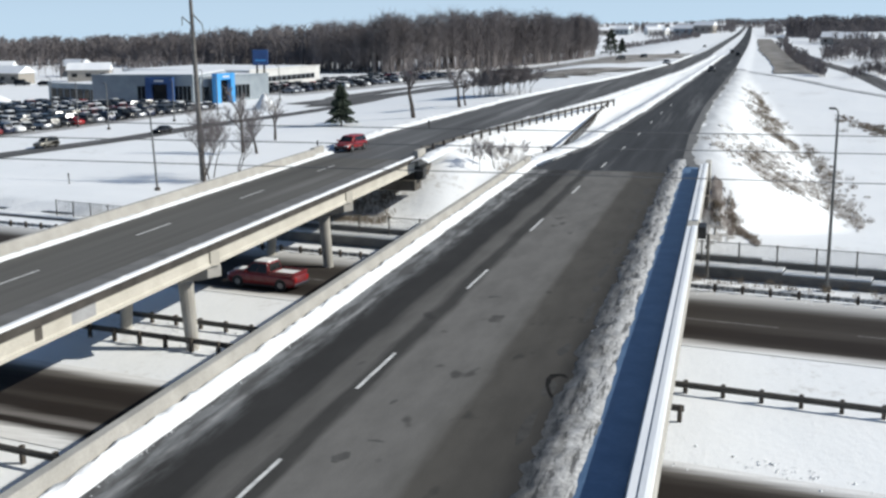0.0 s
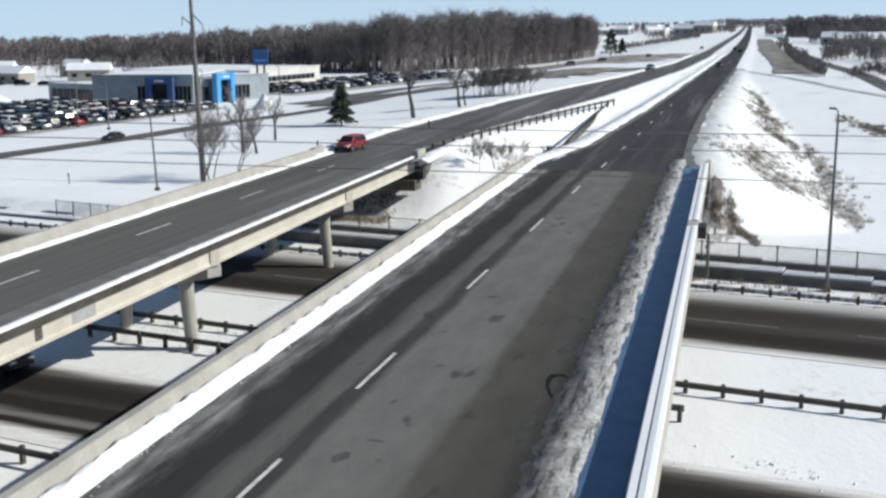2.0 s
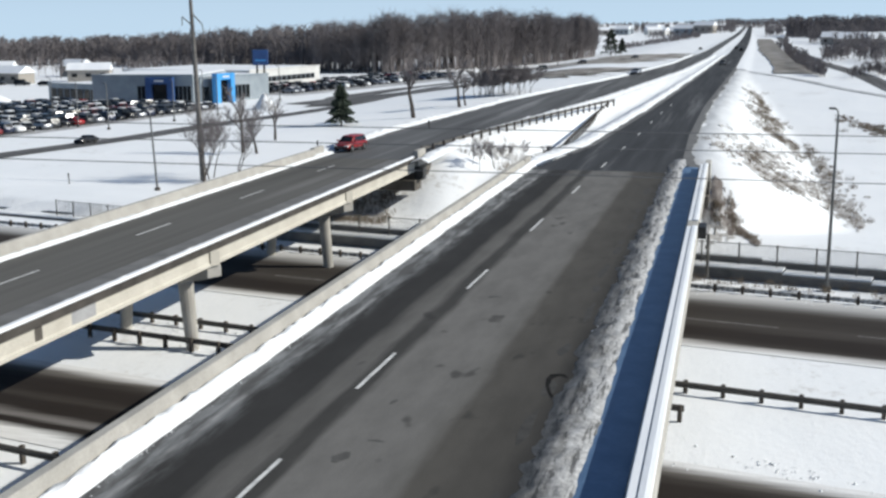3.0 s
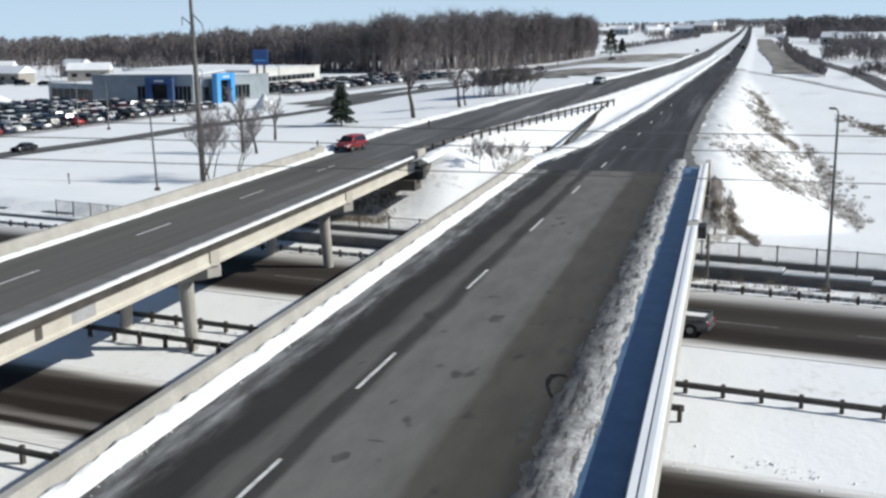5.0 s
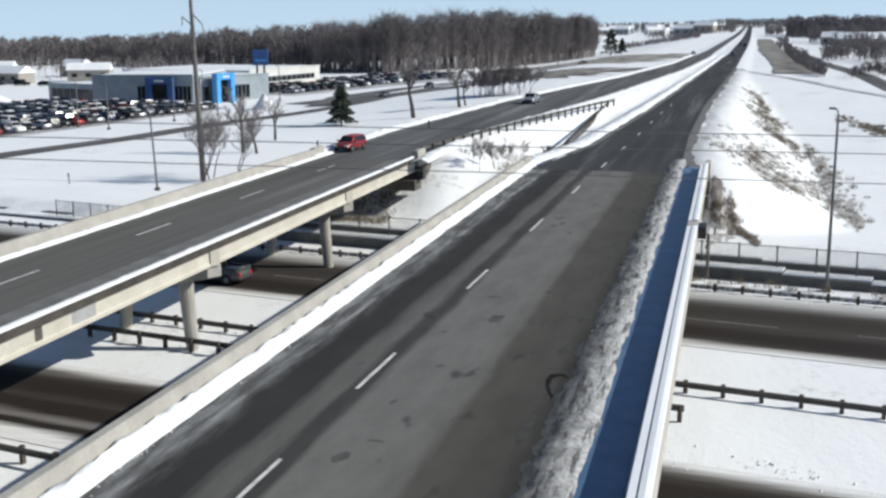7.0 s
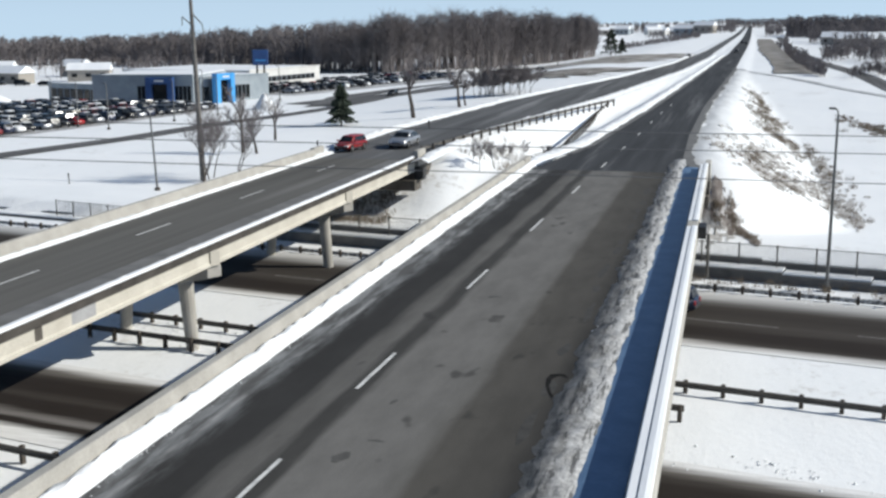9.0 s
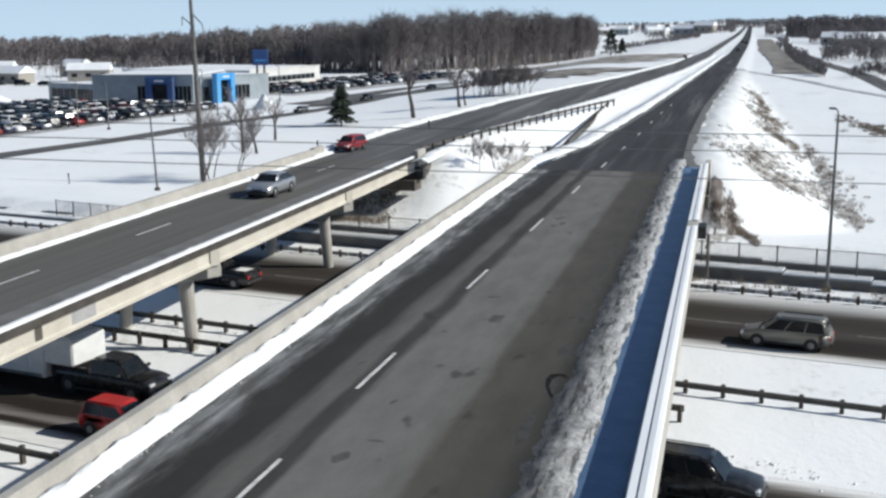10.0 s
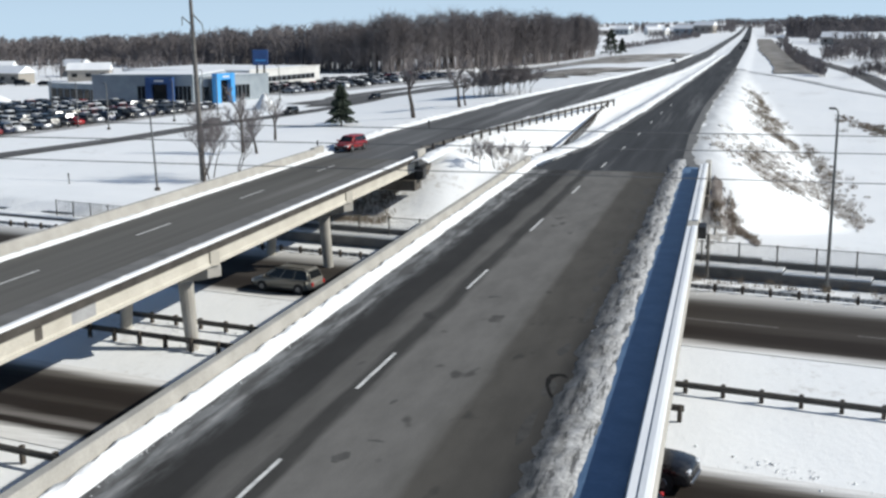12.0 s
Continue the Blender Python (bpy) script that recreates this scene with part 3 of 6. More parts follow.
# snow lying on the decks
def snow_ridge(name, x_of, y0, y1, width, height, material, label, lump=0.5, seed=1, step_y=0.5):
    """A ploughed ridge of snow beside a parapet: a lumpy, rounded section."""
    rnd = np.random.RandomState(seed)
    n, k = int((y1 - y0) / step_y), 9
    ws = np.convolve(rnd.rand(n + 8), np.ones(4) / 4, "same")[:n + 1]
    verts = []
    for i in range(n + 1):
        y = y0 + (y1 - y0) * i / n
        a, b = x_of(y)
        b = b + (ws[i] - 0.5) * width * lump
        for j in range(k):
            t = j / (k - 1)
            lumps = 0.5 + 0.9 * noise.noise(Vector((y * 1.5, j * 0.55, seed * 7.0))) + 0.5 * noise.noise(Vector((y * 4.3, j * 1.3, seed * 3.0)))
            hh = height * math.sin(math.pi * t) ** 0.8 * (1 - lump * 0.7 + lump * 1.4 * max(0.0, min(1.3, lumps)))
            verts.append((a + (b - a) * t + rnd.uniform(-0.03, 0.03) * (0 < j < k - 1), y + rnd.uniform(-0.05, 0.05), 0.004 + (hh if 0 < j < k - 1 else 0)))
    faces = [(i * k + j, i * k + j + 1, (i + 1) * k + j + 1, (i + 1) * k + j) for i in range(n) for j in range(k - 1)]
    return tagged(raw("snow_bank", verts, faces, material, smooth=True), label, "snow bank", kind="stuff")


snow_ridge("ridge", lambda y: (along(-15.74, y), along(-15.22, y)), 0, 91, 0.5, 0.46, BANK, "white ploughed snow against the parapet", 0.25, 1)
snow_ridge("ridge", lambda y: (along(-5.02 + 0.3 * max(0, (y - 30) / 60) + 0.32 * noise.noise(Vector((y * 0.35, 2.0, 0))) + 0.3 * noise.noise(Vector((y * 1.4, 5.0, 0))), y), along(-3.5, y)), 0, 97, 0.5, 0.115, shoulder_slush_mat(), "grey lumpy ploughed slush along the shoulder", 0.9, 2, 0.3)
# this strip's blue paints in the shade that the parapet throws
snow_ridge("ridge", lambda y: (along(-3.62, y), along(-2.36, y)), 0, 92, 0.2, 0.05, M_SHADEICE, "icy strip beside the parapet with blue shade painted in", 0.3, 3)
snow_ridge("ridge", lambda y: (along(-34.74, y), along(-34.38, y)), 0, 96, 0.3, 0.2, BANK, "snow ridge against the far parapet", 0.4, 4)
snow_ridge("ridge", lambda y: (along(-26.75, y), along(-26.22, y)), 0, 96, 0.3, 0.16, BANK, "snow against the far bridge's curb", 0.4, 5)
for left, sgn, seed in ((R_LEFT, -1, 6), (L_LEFT, -1, 7), (L_RIGHT, 1, 8)):
    snow_ridge("ridge", lambda y, e=left, g=sgn: (interp(e, y) + g * 1.9, interp(e, y) + g * 0.35), 90.5, 420, 1.3, 0.35, BANK, "ploughed snow along the edge of the road", 0.5, seed, 1.0)


def road_shoulder(edge, y0, y1, w0, w1, side, material, z, label, seed):
    """A ragged band of dirty snow that the traffic has greyed, along one edge of a carriageway."""
    rnd = random.Random(seed)
    verts, n = [], int((y1 - y0) / 1.5)
    for i in range(n + 1):
        y = y0 + (y1 - y0) * i / n
        x = interp(edge, y)
        far = w0 + (w1 - w0) * (0.5 + 0.9 * noise.noise(Vector((y * 0.09, seed, 0))) + 0.5 * noise.noise(Vector((y * 0.5, seed, 3)))) + rnd.uniform(-0.1, 0.1)
        for k in range(4):
            vx = x + side * (-0.35 + (far + 0.35) * k / 3)
            verts.append((vx, y, max(float(terrain(vx, y)) + z, z)))
    return tagged(raw("road_shoulder", verts, [(i * 4 + k, i * 4 + k + 1, i * 4 + k + 5, i * 4 + k + 4) for i in range(n) for k in range(3)], material, smooth=True), label, "shoulder", kind="structure")


road_shoulder(R_RIGHT, 90, 300, 0.2, 0.8, 1, M_SHOULDER, 0.016, "grey slushy shoulder beside the carriageway", 1)
road_shoulder(R_LEFT, 100, 420, 0.2, 0.9, -1, M_SHOULDER, 0.016, "grey slushy shoulder beside the carriageway", 3)
road_shoulder(L_LEFT, 100, 420, 0.2, 0.9, -1, M_SHOULDER, 0.016, "grey slushy shoulder beside the carriageway", 4)
road_shoulder(L_RIGHT, 100, 420, 0.2, 1.0, 1, M_SHOULDER, 0.016, "grey slushy shoulder beside the carriageway", 5)


# ---- guardrails and fences ----
def w_beam(path, height=0.70):
    """Corrugated beam that follows a path."""
    bm = bmesh.new()
    sec = [(0.0, -0.155), (0.05, -0.12), (0.05, -0.06), (0.0, -0.02), (0.0, 0.02), (0.05, 0.06), (0.05, 0.12), (0.0, 0.155),
           (-0.02, 0.155), (0.03, 0.12), (0.03, 0.06), (-0.02, 0.02), (-0.02, -0.02), (0.03, -0.06), (0.03, -0.12), (-0.02, -0.155)]
    return sweep(bm, [Vector(q) + Vector((0, 0, height - 0.155)) for q in path], sec)


def guardrail(path, spacing, label, side=1, post_height=0.74, beam=None, group="guardrails along the roads"):
    g = thing("guardrail", Matrix.Translation(path[0]), label, "guardrail", group)
    o = Vector(path[0])
    part("rail_beam", w_beam([Vector(q) - o for q in path]), beam or M_RAIL, g)
    data = None
    length, i = 0.0, 0
    for a, b in zip(path, path[1:]):
        a, b = Vector(a), Vector(b)
        d = (b - a).length
        while i * spacing <= length + d:
            q = a + (b - a) * ((i * spacing - length) / d) - o
            t = (b - a).normalized()
            r = Vector((t.y, -t.x, 0)) * side * -0.13
            if data is None:
                p = part("post", boxes(((0, 0, post_height / 2 - 0.15), (0.18, 0.2, post_height + 0.3)), bevel=0.012), M_POSTWOOD, g)
                data = p.data
            else:
                p = new("post", data)
                p.parent = g
            p.matrix_local = Matrix.Translation(q + r) @ Matrix.Rotation(math.atan2(t.y, t.x), 4, "Z")
            i += 1
        length += d
    return g


guardrail([low(-75 + 5 * i, 51.2, -0.14) for i in range(22)], 1.753, "weathered steel guardrail on dark posts in the snowy median")
guardrail([low(-62 + 3 * i, 47.4) for i in range(18)], 1.753, "weathered steel guardrail in snow, ending by the pier", -1)
guardrail([low(-80 + 5 * i, 72.7, -0.34) for i in range(24)], 1.753, "low steel guardrail half buried in ploughed snow", -1, 0.84, M_SLUSH)
guardrail([low(-60 + 3 * i, 31.5) for i in range(11)], 1.753, "weathered steel guardrail beside the lower lanes", 1)
RAIL_A = [(-27.6, 97.4), (-26.7, 105.4), (-25.9, 113.9), (-24.8, 123.0), (-23.5, 133.5), (-21.8, 143.9), (-19.9, 156.9), (-18.1, 165.7)]
RAIL_B = [(-19.4, 170.0), (-19.5, 157.3), (-18.5, 135.7), (-17.8, 119.8), (-16.9, 107.1)]


def rail_line(rows, n=20):
    """Guardrail path through (x, y) rows, at the height of the road's edge."""
    ys = np.linspace(rows[0][1], rows[-1][1], n)
    s = 1 if rows[-1][1] > rows[0][1] else -1
    return [(float(np.interp(s * y, [s * q[1] for q in rows], [q[0] for q in rows])), y, -0.12) for y in ys]


guardrail(rail_line(RAIL_A), 2.75, "steel guardrail curving along the carriageway on dark posts", -1, 0.76)
guardrail([(x, y, max(float(terrain(x, y)), -0.9) - 0.42) for x, y, _ in rail_line(RAIL_B, 16)], 2.75, "short steel guardrail closing the snowy median", 1, 0.75)


def chain_fence(pts, spacing, label, height=1.6):
    f = thing("chain_link_fence", Matrix.Translation(pts[0]), label, "fence", "chain-link fences")
    o = Vector(pts[0])
    a, b = Vector(pts[0]), Vector(pts[1])
    n = int((b - a).length / spacing)
    t = (b - a).normalized()
    for i in range(n + 1):
        q = t * (i * spacing)
        part("post", rods((q + Vector((0, 0, -0.2)), q + Vector((0, 0, height + 0.08)), 0.055), seg=8), M_RAIL, f)
    e = t * (n * spacing)
    part("top_rail", rods((Vector((0, 0, height)), e + Vector((0, 0, height)), 0.03), seg=6), M_STEEL, f)
    part("bottom_rail", rods((Vector((0, 0, 0.1)), e + Vector((0, 0, 0.1)), 0.015), seg=5), M_STEEL, f)
    verts, faces = [], []
    w = 0.006
    for sgn in (1, -1):
        for i in range(int(n * spacing / 0.16)):
            x0 = i * 0.16
            base = len(verts)
            for (xx, zz) in ((x0, 0.12), (x0 + 0.022, 0.12), (x0 + 0.022 + sgn * 1.2, height), (x0 + sgn * 1.2, height)):
                xx = min(max(xx, 0), n * spacing)
                verts.append(t * xx + Vector((0, 0, zz)))
            faces.append((base, base + 1, base + 2, base + 3))
    raw("wire_mesh", verts, faces, M_STEEL, f)
    return f


chain_fence((low(-24.9, 77.8, 0.66), low(30, 77.8, 0.66)), 2.55, "thin chain-link fence along a snowy path")
chain_fence((low(-58, 77.8, 0.66), low(-30, 77.8, 0.66)), 2.7, "thin chain-link fence below the bridge")
chain_fence((low(-75.8, 77.4, -0.05), low(-66.0, 76.9, -0.05)), 2.1, "chain-link fence standing in deep snow", 1.65)


def stepped_wall(o, depth, steps, label, ledge):
    w = thing("retaining_wall", Matrix.Translation(low(0, o)) @ Matrix.Rotation(ANG, 4, "Z"), label, "wall", kind="structure")
    for s0, s1, h in steps:
        part("wall_panel", boxes((((s0 + s1) / 2, 0, h / 2 - 0.3), (s1 - s0, depth, h + 0.6)), bevel=0.03), M_STONE, w)
        part("snow_cap", boxes((((s0 + s1) / 2, 0.15 + ledge / 2, h + 0.02), (s1 - s0, ledge + 0.2, 0.12)), bevel=0.04), BANK, w, "snow on the path behind the wall")
    return w


stepped_wall(76.6, 0.3, [(-90, -62.0, 0.14), (-62.0, -11.6, 0.74), (-11.6, -6.0, 0.58), (-6.0, 60, 0.40)], "low dark retaining wall stepping down beside the path", 1.4)
stepped_wall(78.4, 0.3, [(-90, -62.0, 0.34), (-62.0, -13.2, 1.18), (-13.2, 60, 1.05)], "dark retaining wall behind the snowy path", 0.5)
# black box added for the shade in the opening below the end post
part("shadow_box", boxes(((-26.35, 92.9, -1.15), (0.8, 1.0, 1.0)), bevel=0.03), M_BLACKPL, far_bridge, "black box standing in for the shaded opening at the bridge end")
bm = bmesh.new()
sweep(bm, [(along(-27.15, y), y, 0.004) for y in np.linspace(-1.5, 92, 20)], [(-0.85, 0.0), (0.72, 0.0)], closed=False)
part("shoulder", bm, M_SHOULDER, far_bridge, "pale salted shoulder beside the curb")


def snow_clods(spots, label, seed, r0=0.04, r1=0.13):
    """Lumps thrown up by the plough."""
    rnd = random.Random(seed)
    verts, faces = [], []
    for q in spots:
        r = r0 + (r1 - r0) * rnd.random() ** 2
        base = len(verts)
        for d in ((1, 0, 0), (0, 1, 0), (-1, 0, 0), (0, -1, 0), (0, 0, 0.55)):
            verts.append(Vector(q) + Vector(d) * r * rnd.uniform(0.6, 1.3))
        faces += [(base + k, base + (k + 1) % 4, base + 4) for k in range(4)]
    return tagged(raw("snow_clods", verts, faces, BANK), label, "snow", kind="stuff")


rc = random.Random(21)
snow_clods([low(rc.uniform(-14, 4), 41.9 + abs(rc.gauss(0, 0.8)), 0.0) for _ in range(70)] + [low(rc.gauss(-6.3, 0.9), 43.0 + rc.random() * 1.2, 0.0) for _ in range(30)], "snow lumps thrown up beside the lower lanes", 1, 0.03, 0.11)
snow_clods([low(rc.uniform(-48, -31), 46.6 + rc.random() * 5.5, 0.0) for _ in range(260)], "snow lumps around the pier and guardrails", 2)
snow_clods([low(rc.uniform(-60, 10), 71.2 + rc.random() * 2.2, 0.0) for _ in range(260)], "snow lumps along the far shoulder", 3)
snow_clods([(along(-4.45 + rc.gauss(0, 0.2), y), y, 0.02) for y in (18 + 75 * rc.random() ** 1.3 for _ in range(260))], "grey snow lumps along the deck's shoulder", 4, 0.02, 0.09)
snow_clods([(along(-15.24 + abs(rc.gauss(0, 0.1)), y), y, 0.01) for y in (18 + 75 * rc.random() for _ in range(420))], "snow crumbs along the edge of the ploughed bank", 5, 0.015, 0.05)


# ---- side roads ----
def path_strip(name, pts, width, material, label, category="road", lift=0.06, n=8, ragged=0.0):
    """A road draped over the land along a line of points."""
    line = []
    for a, b in zip(pts, pts[1:]):
        for i in range(n):
            line.append((a[0] + (b[0] - a[0]) * i / n, a[1] + (b[1] - a[1]) * i / n))
    line.append(pts[-1])
    verts, faces, rnd = [], [], random.Random(len(pts))
    for i, q in enumerate(line):
        a, b = line[max(i - 1, 0)], line[min(i + 1, len(line) - 1)]
        t = Vector((b[0] - a[0], b[1] - a[1], 0)).normalized()
        r = Vector((t.y, -t.x, 0))
        for k in (-1, -0.5, 0, 0.5, 1):
            v = Vector((*q, 0)) + r * k * width / 2 * (1 + rnd.uniform(-ragged, ragged) * (abs(k) == 1))
            v.z = float(terrain(v.x, v.y)) + lift
            verts.append(v)
    for i in range(len(line) - 1):
        for k in range(4):
            j = i * 5 + k
            faces.append((j, j + 1, j + 6, j + 5))
    return tagged(raw(name, verts, faces, material), label, category, kind="structure")


FRONT = [(-103, 60), (-97.5, 131), (-92, 160), (-89.5, 188), (-83.5, 212), (-80, 240), (-79, 280), (-74, 308), (-62, 335), (-45, 372), (-34, 402), (-26, 460)]
path_strip("road_frontage", FRONT, 5.2, M_SIDE, "salt-stained grey frontage road across the snow")
path_strip("road_dealer", [(-86, 228), (-93, 262), (-88, 300), (-80, 318)], 8.0, M_SIDE, "salt-stained grey service road beside the car lot")
path_strip("pavement_lot", [(-136, 152), (-131, 190), (-128, 226)], 46, M_SALTED, "salted grey car lot", "car lot", 0.03)
path_strip("pavement_lot_back", [(-118, 268), (-104, 330), (-92, 392)], 22, M_SALTED, "salted grey car lot", "car lot", 0.03)
path_strip("road_ramp", [(-3, 298), (0, 292), (9.9, 267), (19.8, 241), (26, 229), (45, 195), (80, 140)], 1.8, M_SALTED, "snow-covered ramp marked by a thin grey wheel track", "road", 0.08, 14, 0.35)
path_strip("road_east", [(25, 973), (19.5, 557), (21, 361), (25, 290), (28.5, 242), (36, 190)], 4.5, M_SIDE, "salted grey road past brush and snow")
path_strip("ground_grass", [(12.0, 860.5), (10.6, 512.0), (11.7, 375.3), (12.0, 283.3)], 10.0, M_DRYGRASS, "brown winter grass strip along the road", "grass", 0.2, 10, 0.14)
path_strip("road_frontage_wide", [(-90.0, 234.8), (-86.1, 253.9), (-80.6, 263.0), (-74.4, 271.3), (-64.3, 270.6)], 17.0, M_SIDE, "broad salt-stained stretch of the frontage road", "road", 0.09)
path_strip("ground_field", [(-92, 405), (-76, 402), (-60, 378), (-48, 362), (-43, 392), (-36, 450)], 34, M_GRASS, "snow-dusted brown winter field before the woods", "grass", 0.12, 20, 0.3)
path_strip("ground_grass_far", [(-66.2, 278.4), (-56.5, 279.9), (-48.5, 282.5), (-41.0, 288.8), (-35.6, 309.7)], 28, M_DRYGRASS, "brown winter grass beside the frontage road", "grass", 0.2, 24, 0.45)


# ---- trees ----
WOODS_NEAR = [(-150, 393, 16.5), (-121, 396, 20), (-100, 441, 21.5), (-82, 480, 20.5), (-66, 525, 17.5)]
WOODS_LEFT = [(-360, 430, 12), (-318, 443, 12), (-286, 461, 12), (-233, 439, 13.5), (-184, 415, 15.5), (-150, 400, 17)]
WOODS_RIGHT = [(31.6, 991.6, 16.2), (60.8, 913.7, 16.3), (86.9, 795.2, 15.8), (101.7, 725.9, 15.6)]


def prism(verts, faces, a, b, r1, r2, sides=3):
    """A tapered stick between two points."""
    a, b = Vector(a), Vector(b)
    d = (b - a).normalized()
    u = d.orthogonal().normalized()
    v = d.cross(u)
    base = len(verts)
    for q, r in ((a, r1), (b, r2)):
        for k in range(sides):
            t = 2 * math.pi * k / sides
            verts.append(q + (u * math.cos(t) + v * math.sin(t)) * r)
    for k in range(sides):
        faces.append((base + k, base + (k + 1) % sides, base + sides + (k + 1) % sides, base + sides + k))


def grow(rnd, trunk, twigs, q, d, length, radius, level, thin):
    """Branches that fork and thin out."""
    for i in range(3):
        d = (d + Vector((rnd.gauss(0, 0.12), rnd.gauss(0, 0.12), 0.05))).normalized()
        e = q + d * length / 3
        dst = trunk if level < 2 else twigs
        prism(dst[0], dst[1], q, e, radius * (1 - i * 0.18), radius * (0.82 - i * 0.18), 6 if level == 0 else 3)
        if level < 4 and (i > 0 or level > 0):
            for _ in range(2 if level < 3 else 3):
                a = rnd.uniform(0, 2 * math.pi)
                side = Vector((math.cos(a), math.sin(a), rnd.uniform(0.1, 0.7)))
                grow(rnd, trunk, twigs, e, (d * 0.7 + side * 0.75).normalized(), length * rnd.uniform(0.42, 0.62), max(thin, radius * 0.42), level + 1, thin)
        q = e


def bare_tree(x, y, height, label, seed, stems=1, thin=0.012, group="bare roadside trees"):
    z = float(terrain(x, y)) - 0.1
    t = thing("bare_tree", Matrix.Translation((x, y, z)), label, "tree", group)
    rnd = random.Random(seed)
    tw = ([], [])
    for s in range(stems):
        tr = ([], [])
        lean = Vector((rnd.gauss(0, 0.22), rnd.gauss(0, 0.22), 1)).normalized() if stems > 1 else Vector((rnd.gauss(0, 0.04), 0, 1)).normalized()
        off = Vector((rnd.gauss(0, 1), rnd.gauss(0, 1), 0)) * (1.2 if stems > 1 else 0)
        grow(rnd, tr, tw, off, lean, height * rnd.uniform(0.5, 0.62), height * (0.036 if stems == 1 else 0.011), 0, thin)
        raw("trunk", tr[0], tr[1], M_BARK, t)
    raw("crown", tw[0], tw[1], M_TWIG, t)
    return t


bare_tree(-55.5, 191.6, 12.5, "leafless grey tree standing in roadside snow", 11, 1, 0.018)
bare_tree(-51.3, 208.0, 10.0, "leafless grey tree standing in roadside snow", 12, 1, 0.018)
bare_tree(-50.8, 210.8, 6.5, "slim leafless tree beside a larger one", 13, 1, 0.016)
bare_tree(-56.2, 117.5, 8.0, "many-stemmed leafless thicket tree at the utility pole", 14, 5, 0.008)
bare_tree(-59.8, 119.5, 7.0, "many-stemmed leafless thicket tree at the utility pole", 15, 3, 0.008)
bare_tree(-66.1, 144.1, 8.6, "leafless dark tree on the snowy bank", 16, 1, 0.019)
bare_tree(-63.6, 143, 6.0, "leafless dark tree on the snowy bank", 17, 1, 0.019)
bare_tree(-67.9, 159.6, 6.6, "slim leafless tree in snow", 18, 1, 0.014)
for i in range(9):
    bare_tree(-52.2 + i * 1.02, 228 + (i % 3) * 2.0, 4.6 + (i * 37 % 10) * 0.12, "dense leafless roadside shrub", 30 + i, 5, 0.022, "shrub thicket")


def conifer(x, y, height, width, label, seed):
    z = float(terrain(x, y)) - 0.05
    t = thing("conifer", Matrix.Translation((x, y, z)), label, "tree", "evergreens")
    rnd = random.Random(seed)
    tv, tf, cv, cf = [], [], [], []
    prism(tv, tf, (0, 0, 0), (0, 0, height * 0.97), height * 0.025, 0.02, 6)
    for i in range(1800):
        h = rnd.random() ** 0.8
        z0 = height * (0.14 + 0.85 * h)
        rad = width / 2 * (1 - h) ** 0.65 * rnd.uniform(0.35, 1.12) * (0.8 + 0.25 * math.sin(h * 26))
        a = rnd.uniform(0, 2 * math.pi)
        q = Vector((math.cos(a) * rad, math.sin(a) * rad, z0 - rad * 0.25))
        d = Vector((math.cos(a), math.sin(a), -0.35 + rnd.uniform(-0.2, 0.4)))
        prism(cv, cf, q - d * 0.25, q + d * rnd.uniform(0.25, 0.55), 0.15, 0.02, 3)
    raw("trunk", tv, tf, M_BARK, t)
    raw("needles", cv, cf, M_NEEDLE, t)
    return t


conifer(-65.2, 181.6, 6.9, 4.9, "dark green conifer standing in snow", 3)
conifer(-55.0, 489, 11.0, 9.5, "dark round evergreen at the edge of the woods", 4)
conifer(-54.0, 525, 6.5, 4.5, "small dark conifer in a snowy field", 5)


def woods(name, line, depth, count, seed, label, thick=1.0, twigs=26):
    """Bare far woodland along a front line of (x, y, height): trunks and fans of limbs."""
    rnd = random.Random(seed)
    verts, faces = [], []
    for _ in range(count):
        k = rnd.random() * (len(line) - 1)
        i = int(k)
        f = k - i
        a, b = line[i], line[i + 1]
        back = rnd.random() ** 1.3 * depth
        x, y, h = (a[j] + (b[j] - a[j]) * f for j in range(3))
        n = Vector((x, y)).normalized() * back
        x, y = x + n.x, y + n.y
        h *= rnd.uniform(0.55, 1.15) * (0.97 + 0.04 * math.sin(k * 9.0) + 0.03 * math.sin(k * 31.0))
        z = float(terrain(x, y)) - 0.3
        c = Vector((x, y, z))
        top = c + Vector((rnd.gauss(0, 0.6), rnd.gauss(0, 0.6), h * 0.94))
        prism(verts, faces, c, top, h * 0.0105 * thick, 0.04)
        for _ in range(twigs):
            g = 0.30 + 0.68 * rnd.random() ** 0.8
            q = c + (top - c) * g
            ang = rnd.uniform(0, 2 * math.pi)
            ln = h * rnd.uniform(0.12, 0.32) * (1.15 - g * 0.6)
            e = q + Vector((math.cos(ang) * ln * 0.85, math.sin(ang) * ln * 0.85, ln * rnd.uniform(0.3, 0.95)))
            prism(verts, faces, q, e, 0.085 * thick, 0.03 * thick)
    ob = raw(name, verts, faces, M_TWIG)
    return tagged(ob, label, "woods", kind="stuff")


woods("woods", WOODS_NEAR, 52, 1500, 1, "dense leafless brown woodland behind the car lot", 0.9, 58)
woods("woods", [(-262, 320, 7), (-225, 330, 8), (-196, 345, 8), (-172, 352, 7)], 60, 110, 13, "scattered leafless trees among small houses", 1.0, 34)
woods("woods", WOODS_LEFT, 140, 2600, 2, "far leafless brown woodland along the horizon", 1.7, 26)
woods("woods", WOODS_RIGHT, 200, 1300, 3, "far dark leafless woodland beyond the fields", 2.0, 24)
